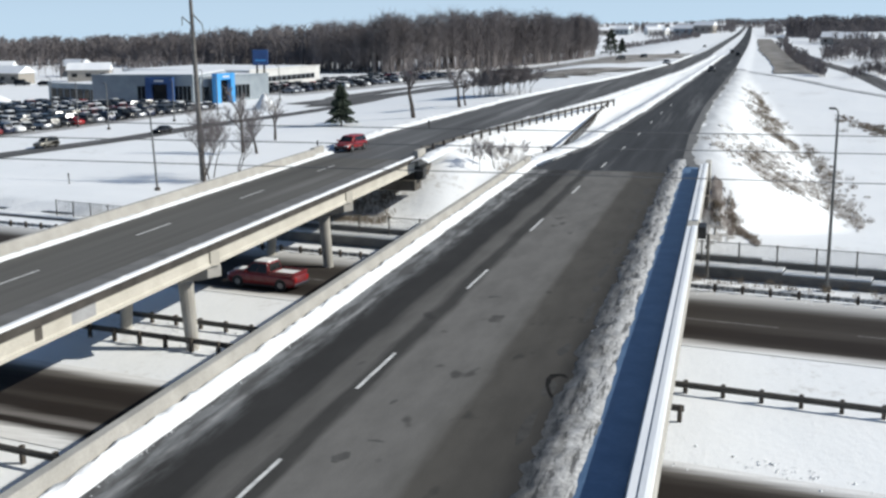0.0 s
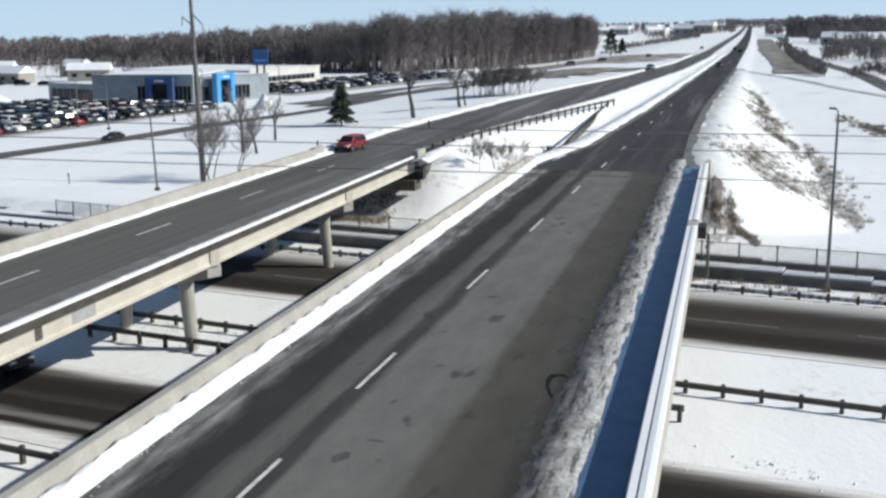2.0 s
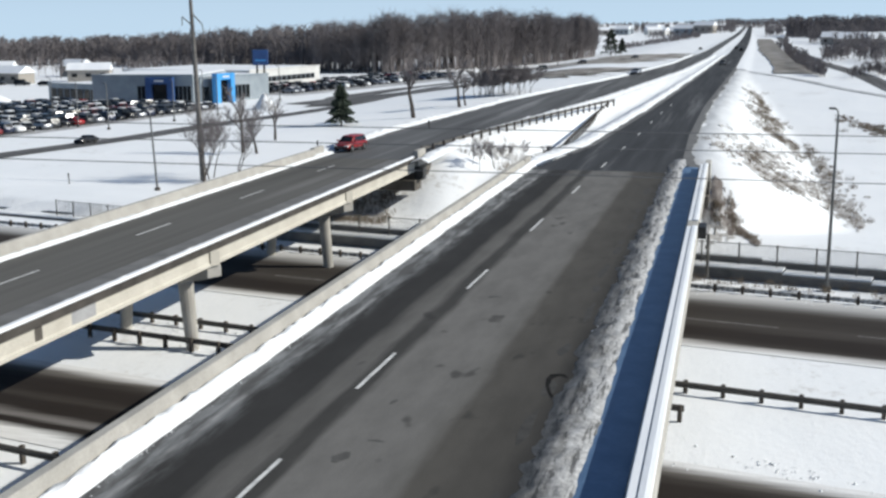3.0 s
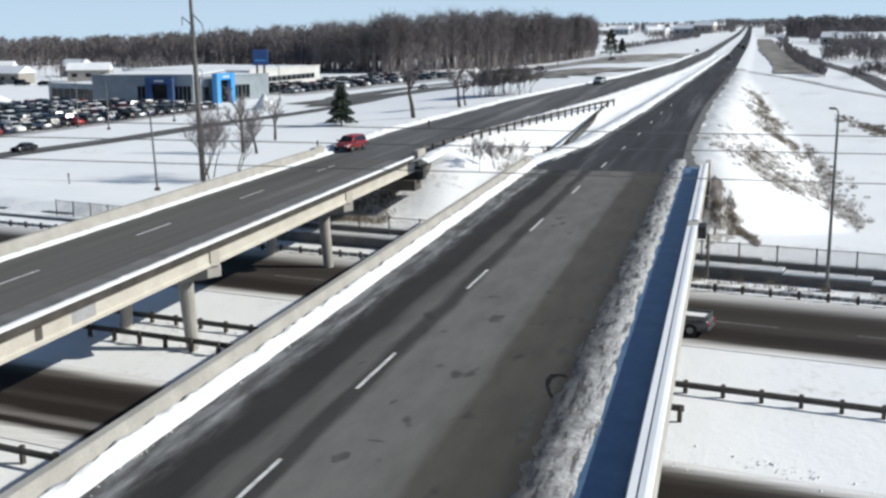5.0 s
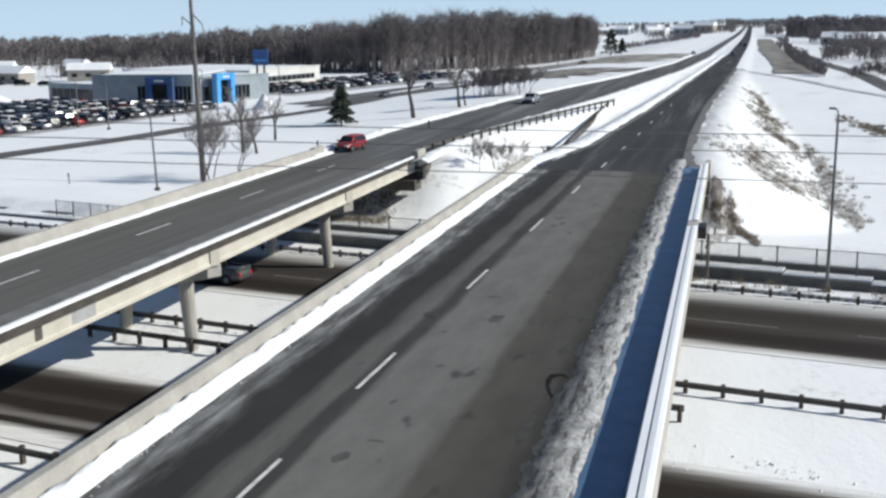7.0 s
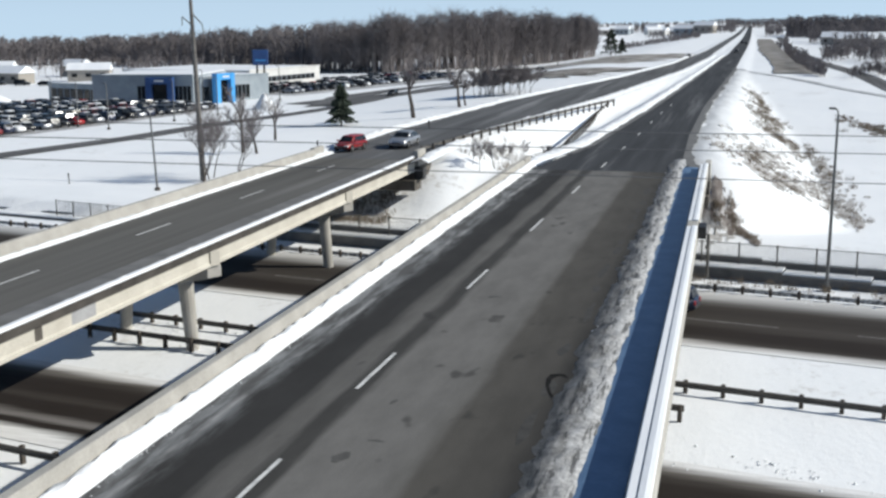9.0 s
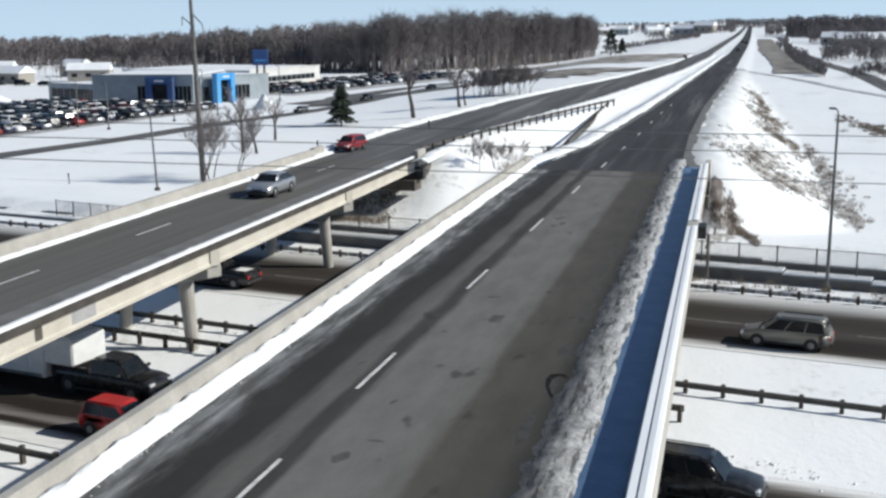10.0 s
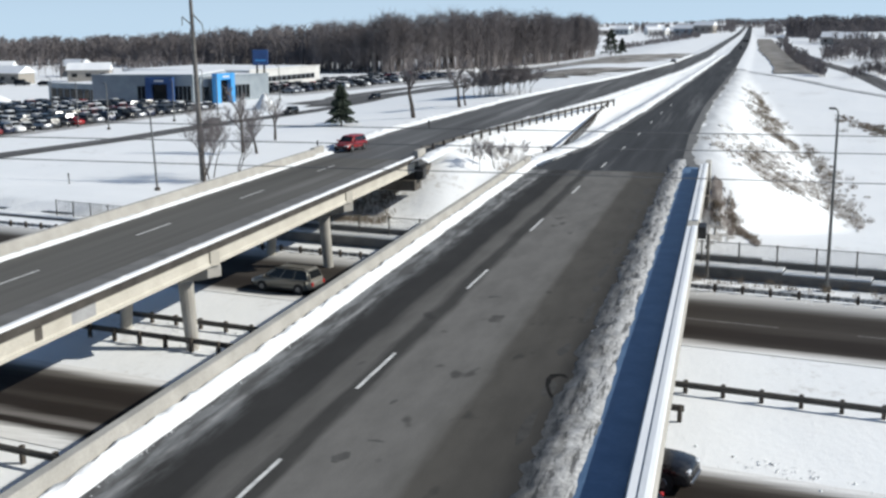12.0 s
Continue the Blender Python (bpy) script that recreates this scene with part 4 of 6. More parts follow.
woods("woods", [(34, 690, 9), (52, 640, 10), (75, 590, 10.5), (104, 520, 10.5)], 110, 520, 14, "dark leafless woodland beyond the ramp", 1.3, 34)
woods("woods", [(36, 520, 7), (40, 450, 8), (44, 400, 8), (52, 360, 8)], 200, 150, 4, "scattered leafless trees beyond the ramp", 1.2, 30)
woods("woods", [(20, 640, 6), (15.5, 480, 5), (16, 360, 4), (18, 300, 3)], 8, 120, 5, "leafless brush along a ditch", 0.9, 24)
woods("woods", [(-95, 1150, 7), (-40, 1250, 8), (-12, 1300, 7)], 500, 420, 6, "far leafless trees among houses", 2.0, 22)
woods("woods", [(15, 1000, 8), (30, 1100, 8), (60, 900, 8)], 500, 220, 7, "far leafless trees beside the highway", 2.0, 22)

woods("woods", [(-420, 1750, 14), (-220, 1700, 15), (-110, 1800, 15), (-20, 1900, 14), (60, 1850, 14)], 300, 1000, 8, "far leafless trees along the horizon", 3.2, 22)
woods("woods", [(-70, 640, 4), (-48, 760, 4), (-36, 950, 5)], 90, 380, 9, "leafless brush in a snowy field", 1.2, 24)
woods("woods", [(22.3, 365.4, 4.5), (30.4, 376.8, 6.0), (37.4, 338.0, 6.7), (43.5, 307.0, 6.8)], 60, 200, 10, "grey leafless thicket beside the ramp", 1.1, 30)
woods("woods", [(22.2, 264.3, 2.9), (28.4, 287.3, 2.6), (30.2, 271.4, 3.5)], 12, 70, 11, "leafless brush beside the ramp", 0.9, 26)
woods("woods", [(15.7, 676.1, 3.3), (14.4, 440.8, 3.5), (14.1, 335.8, 3.3), (15.0, 281.6, 3.9), (17.5, 270.4, 2.7)], 6, 150, 12, "leafless hedge along the edge of the grass", 0.9, 26)


def weeds(name, spots, label, seed, size=0.5, per=26, width=0.012):
    """Clumps of dry stalks that poke out of the snow."""
    rnd = random.Random(seed)
    verts, faces = [], []
    for x, y, r in spots:
        for _ in range(per):
            a, d = rnd.uniform(0, 6.283), r * math.sqrt(rnd.random())
            q = Vector((x + d * math.cos(a), y + d * math.sin(a), 0))
            q.z = float(terrain(q.x, q.y)) - 0.03
            h = size * rnd.uniform(0.4, 1.2)
            e = q + Vector((rnd.gauss(0, 0.35) * h, rnd.gauss(0, 0.35) * h, h))
            prism(verts, faces, q, e, width, width * 0.5)
    return tagged(raw(name, verts, faces, M_WEED), label, "weeds", kind="stuff")


rw = random.Random(77)
M_SOIL = surface("bare_brown_soil", (0.13, 0.105, 0.095), (0.30, 0.27, 0.25), 1.3, 0.95, fine=9)
M_THAW = surface("thawing_grey_snow", (0.30, 0.285, 0.27), (0.62, 0.61, 0.60), 1.1, 0.9, fine=7)


def scatter(line, count, spread, rnd):
    """Spots strewn about a line of (x, y, relative spread)."""
    out = []
    for _ in range(count):
        k = rnd.random() * (len(line) - 1)
        i = min(int(k), len(line) - 2)
        a, b, f = line[i], line[i + 1], k - i
        w = spread * (a[2] + (b[2] - a[2]) * f)
        clump = 1.15 + 1.1 * noise.noise(Vector((k * 3.1, count * 0.37, 0)))
        out.append((a[0] + (b[0] - a[0]) * f + rnd.gauss(0, w) * clump, a[1] + (b[1] - a[1]) * f + rnd.gauss(0, w * 3.2)))
    return out


def soil_spots(spots, material, label, seed, r0=0.12, r1=0.5):
    """Bare patches of uneven outline that lie on the slope."""
    rnd = random.Random(seed)
    verts, faces = [], []
    for x, y in spots:
        r, n, base = r0 + (r1 - r0) * rnd.random() ** 2, 9, len(verts)
        verts.append((x, y, float(terrain(x, y)) + 0.05))
        for k in range(n):
            a, q = 2 * math.pi * k / n, r * rnd.uniform(0.45, 1.3)
            vx, vy = x + q * 0.7 * math.cos(a), y + q * 2.6 * math.sin(a)
            verts.append((vx, vy, float(terrain(vx, vy)) + 0.035))
        faces += [(base, base + 1 + k, base + 1 + (k + 1) % n) for k in range(n)]
    return tagged(raw("soil_patches", verts, faces, material), label, "soil", kind="stuff")


GULLY = [(-2.1, 94.7, 0.8), (-1.5, 93.9, 1.1), (-1.2, 92.9, 1.0), (-0.4, 92.5, 0.5), (0.5, 91.2, 0.4), (1.0, 88.6, 0.22), (1.4, 85.8, 0.10)]
BENCH = [(0.5, 110.2, 1.3), (1.6, 120.5, 1.6), (3.3, 133.7, 1.3)]
MID = [(2.0, 107.9, 0.9), (3.3, 110.0, 1.0), (4.7, 112.4, 1.1), (6.3, 118.7, 1.3), (8.0, 122.3, 1.2), (9.1, 114.9, 1.2), (9.4, 106.5, 0.9), (9.7, 103.4, 0.7)]
RIDGE = [(0.9, 227.4, 0.7), (3.0, 211.0, 1.0), (3.7, 185.0, 1.1), (5.2, 186.0, 0.8), (3.8, 162.0, 1.0), (6.2, 160.0, 1.0), (8.1, 154.6, 0.9), (9.3, 141.2, 1.0), (9.8, 127.0, 0.9)]
FIELD = [(15.7, 195.3, 0.6), (17.8, 187.8, 1.0), (19.8, 182.5, 1.0), (20.2, 176.4, 0.9)]
soil_spots(scatter(GULLY, 150, 0.36, rw), M_SOIL, "dark bare soil along a gully beside the bridge end", 1, 0.12, 0.5)
soil_spots(scatter([(-2.2, 91.8, 1.0), (-1.2, 90.6, 1.2), (-1.6, 87.6, 1.0)], 90, 0.5, rw), M_THAW, "grey thawing snow below the bridge end", 2, 0.15, 0.5)
soil_spots(scatter(MID, 420, 0.85, rw), M_THAW, "grey thawed patches across the snowy slope", 3, 0.15, 0.6)
soil_spots(scatter(MID, 70, 0.55, rw) + scatter(BENCH, 90, 0.75, rw), M_SOIL, "brown bare patches across the snowy slope", 4, 0.12, 0.45)
soil_spots(scatter(BENCH, 160, 1.0, rw) + scatter(RIDGE, 420, 0.95, rw), M_THAW, "grey thawed patches along the foot of the bank", 5, 0.2, 0.8)
soil_spots(scatter(RIDGE[1:], 110, 0.6, rw), M_SOIL, "brown bare soil along the foot of the bank", 6, 0.15, 0.6)
soil_spots(scatter(FIELD, 70, 0.8, rw), M_SOIL, "brown bare patch in the snowy field", 7, 0.2, 0.8)
weeds("weeds", [(x, y, 0.5) for x, y in scatter(RIDGE, 120, 1.0, rw)], "brown dry weeds along the foot of the snowy bank", 1, 0.5, 22, 0.022)
weeds("weeds", [(x, y, 0.4) for x, y in scatter(GULLY, 34, 0.5, rw)], "brown brush along the gully beside the bridge end", 2, 0.4, 30, 0.014)
weeds("weeds", [(x, y, 0.6) for x, y in scatter(MID, 60, 0.9, rw) + scatter(BENCH, 50, 1.1, rw)], "dry weeds scattered on the snowy slope", 8, 0.4, 22, 0.016)
weeds("weeds", [(x, y, 0.8) for x, y in scatter(FIELD, 30, 1.0, rw)], "brown brush patch in the snowy field", 7, 0.5, 26, 0.028)
weeds("weeds", [(-21.5 + rw.gauss(0, 1.9), 101 + rw.random() * 16, 0.9) for _ in range(60)], "dry weeds in the snowy median", 4, 0.5, 22, 0.015)
weeds("weeds", [tuple(low(-24 + k * 0.42 + rw.gauss(0, 0.2), 75.2 + rw.gauss(0, 0.5))[:2]) + (0.3,) for k in range(110)], "dry weeds in front of the low wall", 5, 0.5, 12, 0.014)
weeds("weeds", [(-28.5 - rw.random() * 7, 93.5 + rw.random() * -5.5, 0.6) for _ in range(90)], "dry weeds on the slope below the far bridge", 6, 0.35, 26, 0.02)
weeds("weeds", [(2.6 + rw.gauss(0, 0.8), 190 + rw.gauss(0, 22), 1.2) for _ in range(36)], "thin dry weeds on the snowy slope", 9, 0.5, 24, 0.022)
bare_tree(-22.6, 98.1, 2.6, "small leafless bush in the snowy median", 51, 4, 0.006, "median bushes")
bare_tree(-21.9, 108.5, 2.0, "small leafless bush in the snowy median", 52, 4, 0.006, "median bushes")


# ---- poles, lamps, wires ----
def utility_pole():
    t = thing("utility_pole", Matrix.Translation((-58.3, 116.3, LOW)) @ Matrix.Rotation(radians(-1.6), 4, "Y"), "tall weathered wooden utility pole with angled arms", "utility pole")
    part("shaft", rods(((0, 0, -0.5), (0, 0, 19.9), 0.34, 0.19), seg=12), M_POLE, t)
    for z0, z1, dx in ((17.1, 18.3, -1.25), (18.5, 17.4, 1.1), (15.6, 16.9, -0.4)):
        part("crossarm", rods(((0, 0, z0), (dx, 0.2, z1 - 0.2), 0.07), seg=6), M_POLE, t)
        part("insulator", rods(((dx, 0.2, z1 - 0.2), (dx * 1.05, 0.2, z1 - 1.15), 0.06), seg=6), M_STEEL, t)
    part("arm_brace", rods(((0, 0, 15.2), (-1.9, 0.2, 16.0), 0.06), seg=6), M_POLE, t)
    return t


utility_pole()


def street_lamp(x, y, height, arm, label, lean=0.0, group="street lamps", z=None):
    z = float(terrain(x, y)) if z is None else z
    t = thing("street_lamp", Matrix.Translation((x, y, z)) @ Matrix.Rotation(radians(lean), 4, "Y"), label, "street lamp", group)
    part("base", boxes(((0, 0, 0.1), (0.45, 0.45, 0.5)), bevel=0.04), M_CONC_DARK, t)
    part("pole", rods(((0, 0, 0.3), (0, 0, height - 0.4), 0.12, 0.075), seg=10), M_STEEL, t)
    bm, q = bmesh.new(), Vector((0, 0, height - 0.4))
    for k in range(1, 7):
        a = math.pi / 2 * k / 6
        e = Vector((-arm * (1 - math.cos(a)), 0, height - 0.4 + 0.4 * math.sin(a)))
        rod(bm, q, e, 0.05, 0.05, 6)
        q = e
    part("arm", bm, M_STEEL, t)
    part("lamp_head", boxes(((-arm - 0.12, 0, height - 0.02), (0.42, 0.2, 0.14)), bevel=0.03), M_STEEL, t)
    return t


street_lamp(5.7, 75.9, 11.8, 0.25, "slender grey street lamp with a short curved arm", 0.4)
street_lamp(-58.0, 105.3, 8.3, 0.3, "slender grey street lamp standing in snow", -3.0)
for x, y, h in [(-103.5, 172.5, 7.8), (-100.5, 190, 7.6), (-111.5, 176, 8.2), (-99, 205, 7.4), (-121, 183, 8.2), (-112, 225, 8.0), (-104, 248, 8.0), (-108, 330, 9.0), (-94, 365, 9.5), (-62, 392, 9.0)]:
    street_lamp(x, y, h, 0.4, "thin pale lamp post in the car lot", 0.0, "car lot lamps")


def cable(pts, r, label, sag=0.0):
    cu = bpy.data.curves.new("power_line", "CURVE")
    cu.dimensions, cu.bevel_depth, cu.bevel_resolution = "3D", r, 1
    sp = cu.splines.new("POLY")
    n = 40
    sp.points.add(n)
    a, b = Vector(pts[0]), Vector(pts[1])
    for i in range(n + 1):
        t = i / n
        q = a + (b - a) * t - Vector((0, 0, sag * 4 * t * (1 - t)))
        sp.points[i].co = (*q, 1)
    cu.materials.append(M_WIRE)
    return tagged(new("power_line", cu), label, "power line", "overhead power lines")


for ends in [((-30.29, 12.57, 9.63), (20.31, 25.52, 7.85)), ((-20.51, 15.19, 9.84), (14.92, 24.32, 8.98)), ((-14.24, 16.75, 9.42), (11.52, 23.39, 8.75))]:
    cable(ends, 0.0085, "dark overhead power line crossing above the road")


# small roadside posts
def marker_post(x, y, h, label, z=None):
    z = float(terrain(x, y)) if z is None else z
    t = thing("marker_post", Matrix.Translation((x, y, z)), label, "post", "roadside posts")
    part("post", boxes(((0, 0, h / 2), (0.10, 0.08, h)), bevel=0.01), M_POSTWOOD, t)
    part("reflector", boxes(((0, -0.05, h - 0.25), (0.16, 0.02, 0.4)), bevel=0.004), M_BLACKPL, t)
    return t


marker_post(-40.6, 106, 1.5, "dark roadside marker post in snow")
marker_post(-43.5, 101.5, 1.1, "dark roadside marker post in snow")
marker_post(-33.3, 121, 1.0, "dark roadside marker post at the road edge", -0.05)
marker_post(-70.0, 108, 1.2, "small marker post in deep snow")
# drain box and pipe on the near parapet
drain = thing("drain_box", Matrix.Translation((-1.92, 61.0, 0.45)), "dark steel box fixed on the outer parapet", "box")
part("box_shell", boxes(((0, 0, 0), (0.62, 1.5, 0.62)), bevel=0.02), M_BLACKPL, drain)
part("down_pipe", rods(((0.42, 0.2, -0.2), (0.42, 0.2, -2.6), 0.08), seg=8), M_RAIL, drain)
for zb in (-0.9, -1.6):
    part("bracket", boxes(((0.36, 0.2, zb), (0.22, 0.5, 0.08)), bevel=0.01), M_RAIL, drain)
def patch_snow(y0, y1):
    bm = bmesh.new()
    sweep(bm, [(along(-1.86, y), y, 0.822) for y in np.linspace(y0, y1, 30)], [(-0.06, 0.0), (0.25, 0.0), (0.235, 0.05), (0.10, 0.075), (-0.045, 0.055)])
    tagged(link_mesh("parapet_snow", bm, M_ROOFSNOW), "smooth white snow lying on the parapet top", "snow", kind="stuff")
    bm = bmesh.new()
    sweep(bm, [(along(-1.86, y), y, 0.822) for y in np.linspace(y0, y1, 30)], [(-0.31, 0.0), (-0.085, 0.0), (-0.10, 0.02), (-0.29, 0.016)])
    return tagged(link_mesh("parapet_snow", bm, M_ROOFSNOW), "thin film of snow on the parapet's inner edge", "snow", kind="stuff")


patch_snow(0, 60.1)
patch_snow(61.9, 88.0)


# a black curved mark across the shoulder, and a few dark spots between the wheel tracks
M_SPOT = surface("dried_oil_spot", (0.062, 0.060, 0.057), (0.100, 0.097, 0.092), 3.0, 0.95, fine=14)
M_BLACK_MARK = surface("black_mark", (0.012, 0.012, 0.012), (0.026, 0.025, 0.024), 3.0, 0.95, fine=14)
M_BLACK_MARK.node_tree.nodes["Principled BSDF"].inputs["Specular IOR Level"].default_value = 0.05


def stain(line, width, label, z=0.006, material=M_BLACK_MARK):
    """A thin mark along a line of (x, y, relative width)."""
    rnd = random.Random(int(line[0][1] * 10))
    pts = []
    for a, b in zip(line, line[1:]):
        pts += [tuple(a[k] + (b[k] - a[k]) * i / 5 for k in range(3)) for i in range(5)]
    pts.append(line[-1])
    verts = []
    for i, q in enumerate(pts):
        a, b = pts[max(i - 1, 0)], pts[min(i + 1, len(pts) - 1)]
        t = Vector((b[0] - a[0], b[1] - a[1], 0)).normalized()
        r = Vector((t.y, -t.x, 0)) * width * q[2] / 2
        for sgn in (-1, 1):
            verts.append(Vector((q[0], q[1], z)) + r * sgn * rnd.uniform(0.88, 1.12))
    return tagged(raw("deck_mark", verts, [(2 * i, 2 * i + 1, 2 * i + 3, 2 * i + 2) for i in range(len(pts) - 1)], material), label, "stain", "stains on the deck")


stain([(-5.12, 35.25, 0.5), (-5.35, 35.55, 1.5), (-5.58, 35.45, 2.0), (-5.68, 35.0, 1.2), (-5.62, 34.3, 0.8), (-5.44, 33.6, 0.8), (-5.2, 33.0, 0.7), (-4.9, 32.5, 0.5)], 0.15, "black mark curving onto the slush of the shoulder")
M_DAMP = surface("damp_dark_asphalt", (0.026, 0.025, 0.024), (0.052, 0.050, 0.047), 2.0, 0.95, fine=10)
ro = random.Random(4)
y = 24.0
while y < 78:
    run = ro.uniform(1.2, 3.4)
    x = along(-5.52 + 0.3 * max(0, (y - 30) / 60) + ro.gauss(0, 0.1), y)
    stain([(x, y, 0.3), (x + ro.gauss(0, 0.05), y + run * 0.3, 1.1), (x + ro.gauss(0, 0.05), y + run * 0.7, 0.9), (x + 0.05, y + run, 0.3)], ro.uniform(0.22, 0.42), "dark damp smear beside the slush", 0.005, M_DAMP)
    y += run + ro.uniform(0.5, 3.5)
stain([(-9.98, 26.6, 0.5), (-9.92, 27.0, 1.9), (-9.85, 27.4, 0.6)], 0.26, "round dark oil spot between the wheel tracks", material=M_SPOT)
stain([(-9.93, 31.4, 0.5), (-9.88, 31.7, 1.2), (-9.85, 31.9, 0.4)], 0.16, "small dark oil spot between the wheel tracks", material=M_SPOT)
stain([(-9.95, 45.4, 0.5), (-9.85, 45.7, 1.4), (-9.5, 45.75, 0.5)], 0.24, "small dark oil spot between the wheel tracks", material=M_SPOT)
stain([(-9.62, 28.35, 0.5), (-9.4, 28.4, 1.0), (-9.15, 28.35, 0.4)], 0.14, "small dark oil spot between the wheel tracks", material=M_SPOT)


def snow_pile(x, y, r, h, label):
    rnd = random.Random(int(x * y))
    verts, faces, n, k = [], [], 14, 5
    z = float(terrain(x, y)) - 0.05
    for j in range(k):
        for i in range(n):
            a = 2 * math.pi * i / n
            rr = r * (1 - j / k) * rnd.uniform(0.8, 1.15)
            verts.append((x + rr * math.cos(a), y + rr * math.sin(a), z + h * (j / k) ** 0.8 * rnd.uniform(0.85, 1.1)))
    verts.append((x, y, z + h))
    for j in range(k - 1):
        for i in range(n):
            faces.append((j * n + i, j * n + (i + 1) % n, (j + 1) * n + (i + 1) % n, (j + 1) * n + i))
    faces += [((k - 1) * n + i, (k - 1) * n + (i + 1) % n, k * n) for i in range(n)]
    return tagged(raw("snow_pile", verts, faces, BANK, smooth=True), label, "snow pile", "ploughed snow piles")


snow_pile(-96.5, 222, 2.7, 3.4, "tall heap of ploughed snow at the lot's edge")
snow_pile(-164, 226, 4.5, 2.6, "heap of ploughed snow behind the cars")
snow_pile(-152, 262, 5.0, 3.2, "heap of ploughed snow behind the showroom")


# ---- buildings ----
def window_grid(parent, wall_len, z0, z1, n, x0, x1, y, material=None):
    for i in range(n):
        w = (x1 - x0) / n
        fr = part("window", boxes(((x0 + w * (i + 0.5), y - 0.02, (z0 + z1) / 2), (w * 0.94, 0.1, z1 - z0)), bevel=0.02), M_WALLGREY, parent)
        part("pane", boxes(((x0 + w * (i + 0.5), y - 0.06, (z0 + z1) / 2), (w * 0.84, 0.06, (z1 - z0) * 0.9))), M_GLASS, fr)


def hall(name, a, b, depth, height, wall_mat, label, windows=(), roof_mat=None, parapet=0.4):
    """A flat-roofed building whose front runs from a to b (seen from the road)."""
    a, b = Vector((*a, 0)), Vector((*b, 0))
    d = b - a
    z = float(terrain(a.x, a.y))
    t = thing(name, Matrix.Translation((a.x, a.y, z)) @ Matrix.Rotation(math.atan2(d.y, d.x), 4, "Z"), label, "building")
    ln = d.length
    part("wall", boxes(((ln / 2, depth / 2, height / 2 - 0.2), (ln, depth, height + 0.4)), bevel=0.05), wall_mat, t)
    part("roof", boxes(((ln / 2, depth / 2, height + 0.12), (ln - 0.5, depth - 0.5, 0.24)), bevel=0.08), M_ROOFSNOW, t, "flat roof under white snow")
    part("coping", boxes(((ln / 2, 0.0, height + parapet / 2), (ln + 0.1, 0.3, parapet)), bevel=0.03), wall_mat, t)
    for z0, z1, n, x0, x1 in windows:
        window_grid(t, ln, z0, z1, n, x0, x1, -0.03)
    return t


hall("showroom_wing", (-158, 238), (-140, 231), 26, 3.9, M_WALLGREY, "low grey showroom wing with snow on its roof", [(0.4, 3.2, 7, 1, 18)])
hall("showroom", (-140.6, 228.5), (-118.2, 232.9), 30, 6.2, M_WALLGREY, "grey metal-clad car showroom with a snowy roof", [(0.4, 4.2, 3, 10.2, 13.0), (0.4, 4.2, 4, 18.6, 22.4)])
hall("service_hall", (-117.8, 235.5), (-110.5, 257), 34, 5.6, M_WALLGREY, "grey and white service hall with a snowy roof", [(0.4, 3.8, 4, 0.6, 2.6), (0.4, 3.8, 4, 10.5, 16)])
hall("white_hall", (-124, 276), (-119, 314), 40, 5.5, M_WALLWHITE, "long white metal hall with a band of windows", [(2.4, 3.8, 12, 3, 35), (0.2, 2.2, 6, 4, 20)])


def portal(a, b, height, material, label):
    a, b = Vector((*a, 0)), Vector((*b, 0))
    d = b - a
    z = float(terrain(a.x, a.y))
    ln = d.length
    t = thing("entrance_portal", Matrix.Translation((a.x, a.y, z)) @ Matrix.Rotation(math.atan2(d.y, d.x), 4, "Z"), label, "portal", "showroom entrances")
    w = ln * 0.22
    for x in (w / 2, ln - w / 2):
        part("pillar", boxes(((x, 0, height / 2 - 0.1), (w, 1.5, height + 0.2)), bevel=0.05), material, t)
    part("lintel", boxes(((ln / 2, 0, height - 0.75), (ln - 2 * w, 1.4, 1.4)), bevel=0.04), material, t)
    part("glazing", boxes(((ln / 2, 0.5, (height - 1.5) / 2), (ln - 2 * w, 0.2, height - 1.5))), M_GLASS, t)
    part("name_bars", boxes(((ln / 2, -0.74, height - 0.75), (ln * 0.34, 0.06, 0.4)), bevel=0.01), M_WALLWHITE, t)
    return t


portal((-127.9, 229.6), (-121.9, 230.9), 6.0, M_BLUE, "deep blue entrance portal of the showroom")
portal((-114.9, 236.8), (-113.2, 242.6), 6.6, M_SKYBLUE, "bright light blue entrance portal")
sign = thing("pylon_sign", Matrix.Translation((-119, 272, -5.9)) @ Matrix.Rotation(radians(20), 4, "Z"), "blue pylon sign on two tall dark posts", "sign")
for x in (-0.9, 0.9):
    part("post", boxes(((x, 0, 3.7), (0.5, 0.5, 7.8)), bevel=0.04), M_RAIL, sign)
part("sign_panel", boxes(((0, -0.1, 9.2), (3.9, 0.8, 3.9)), bevel=0.1), M_BLUE, sign, "deep blue sign panel")
part("name_bars", boxes(((0, -0.52, 8.5), (2.6, 0.05, 0.4)), bevel=0.01), M_SKYBLUE, sign)


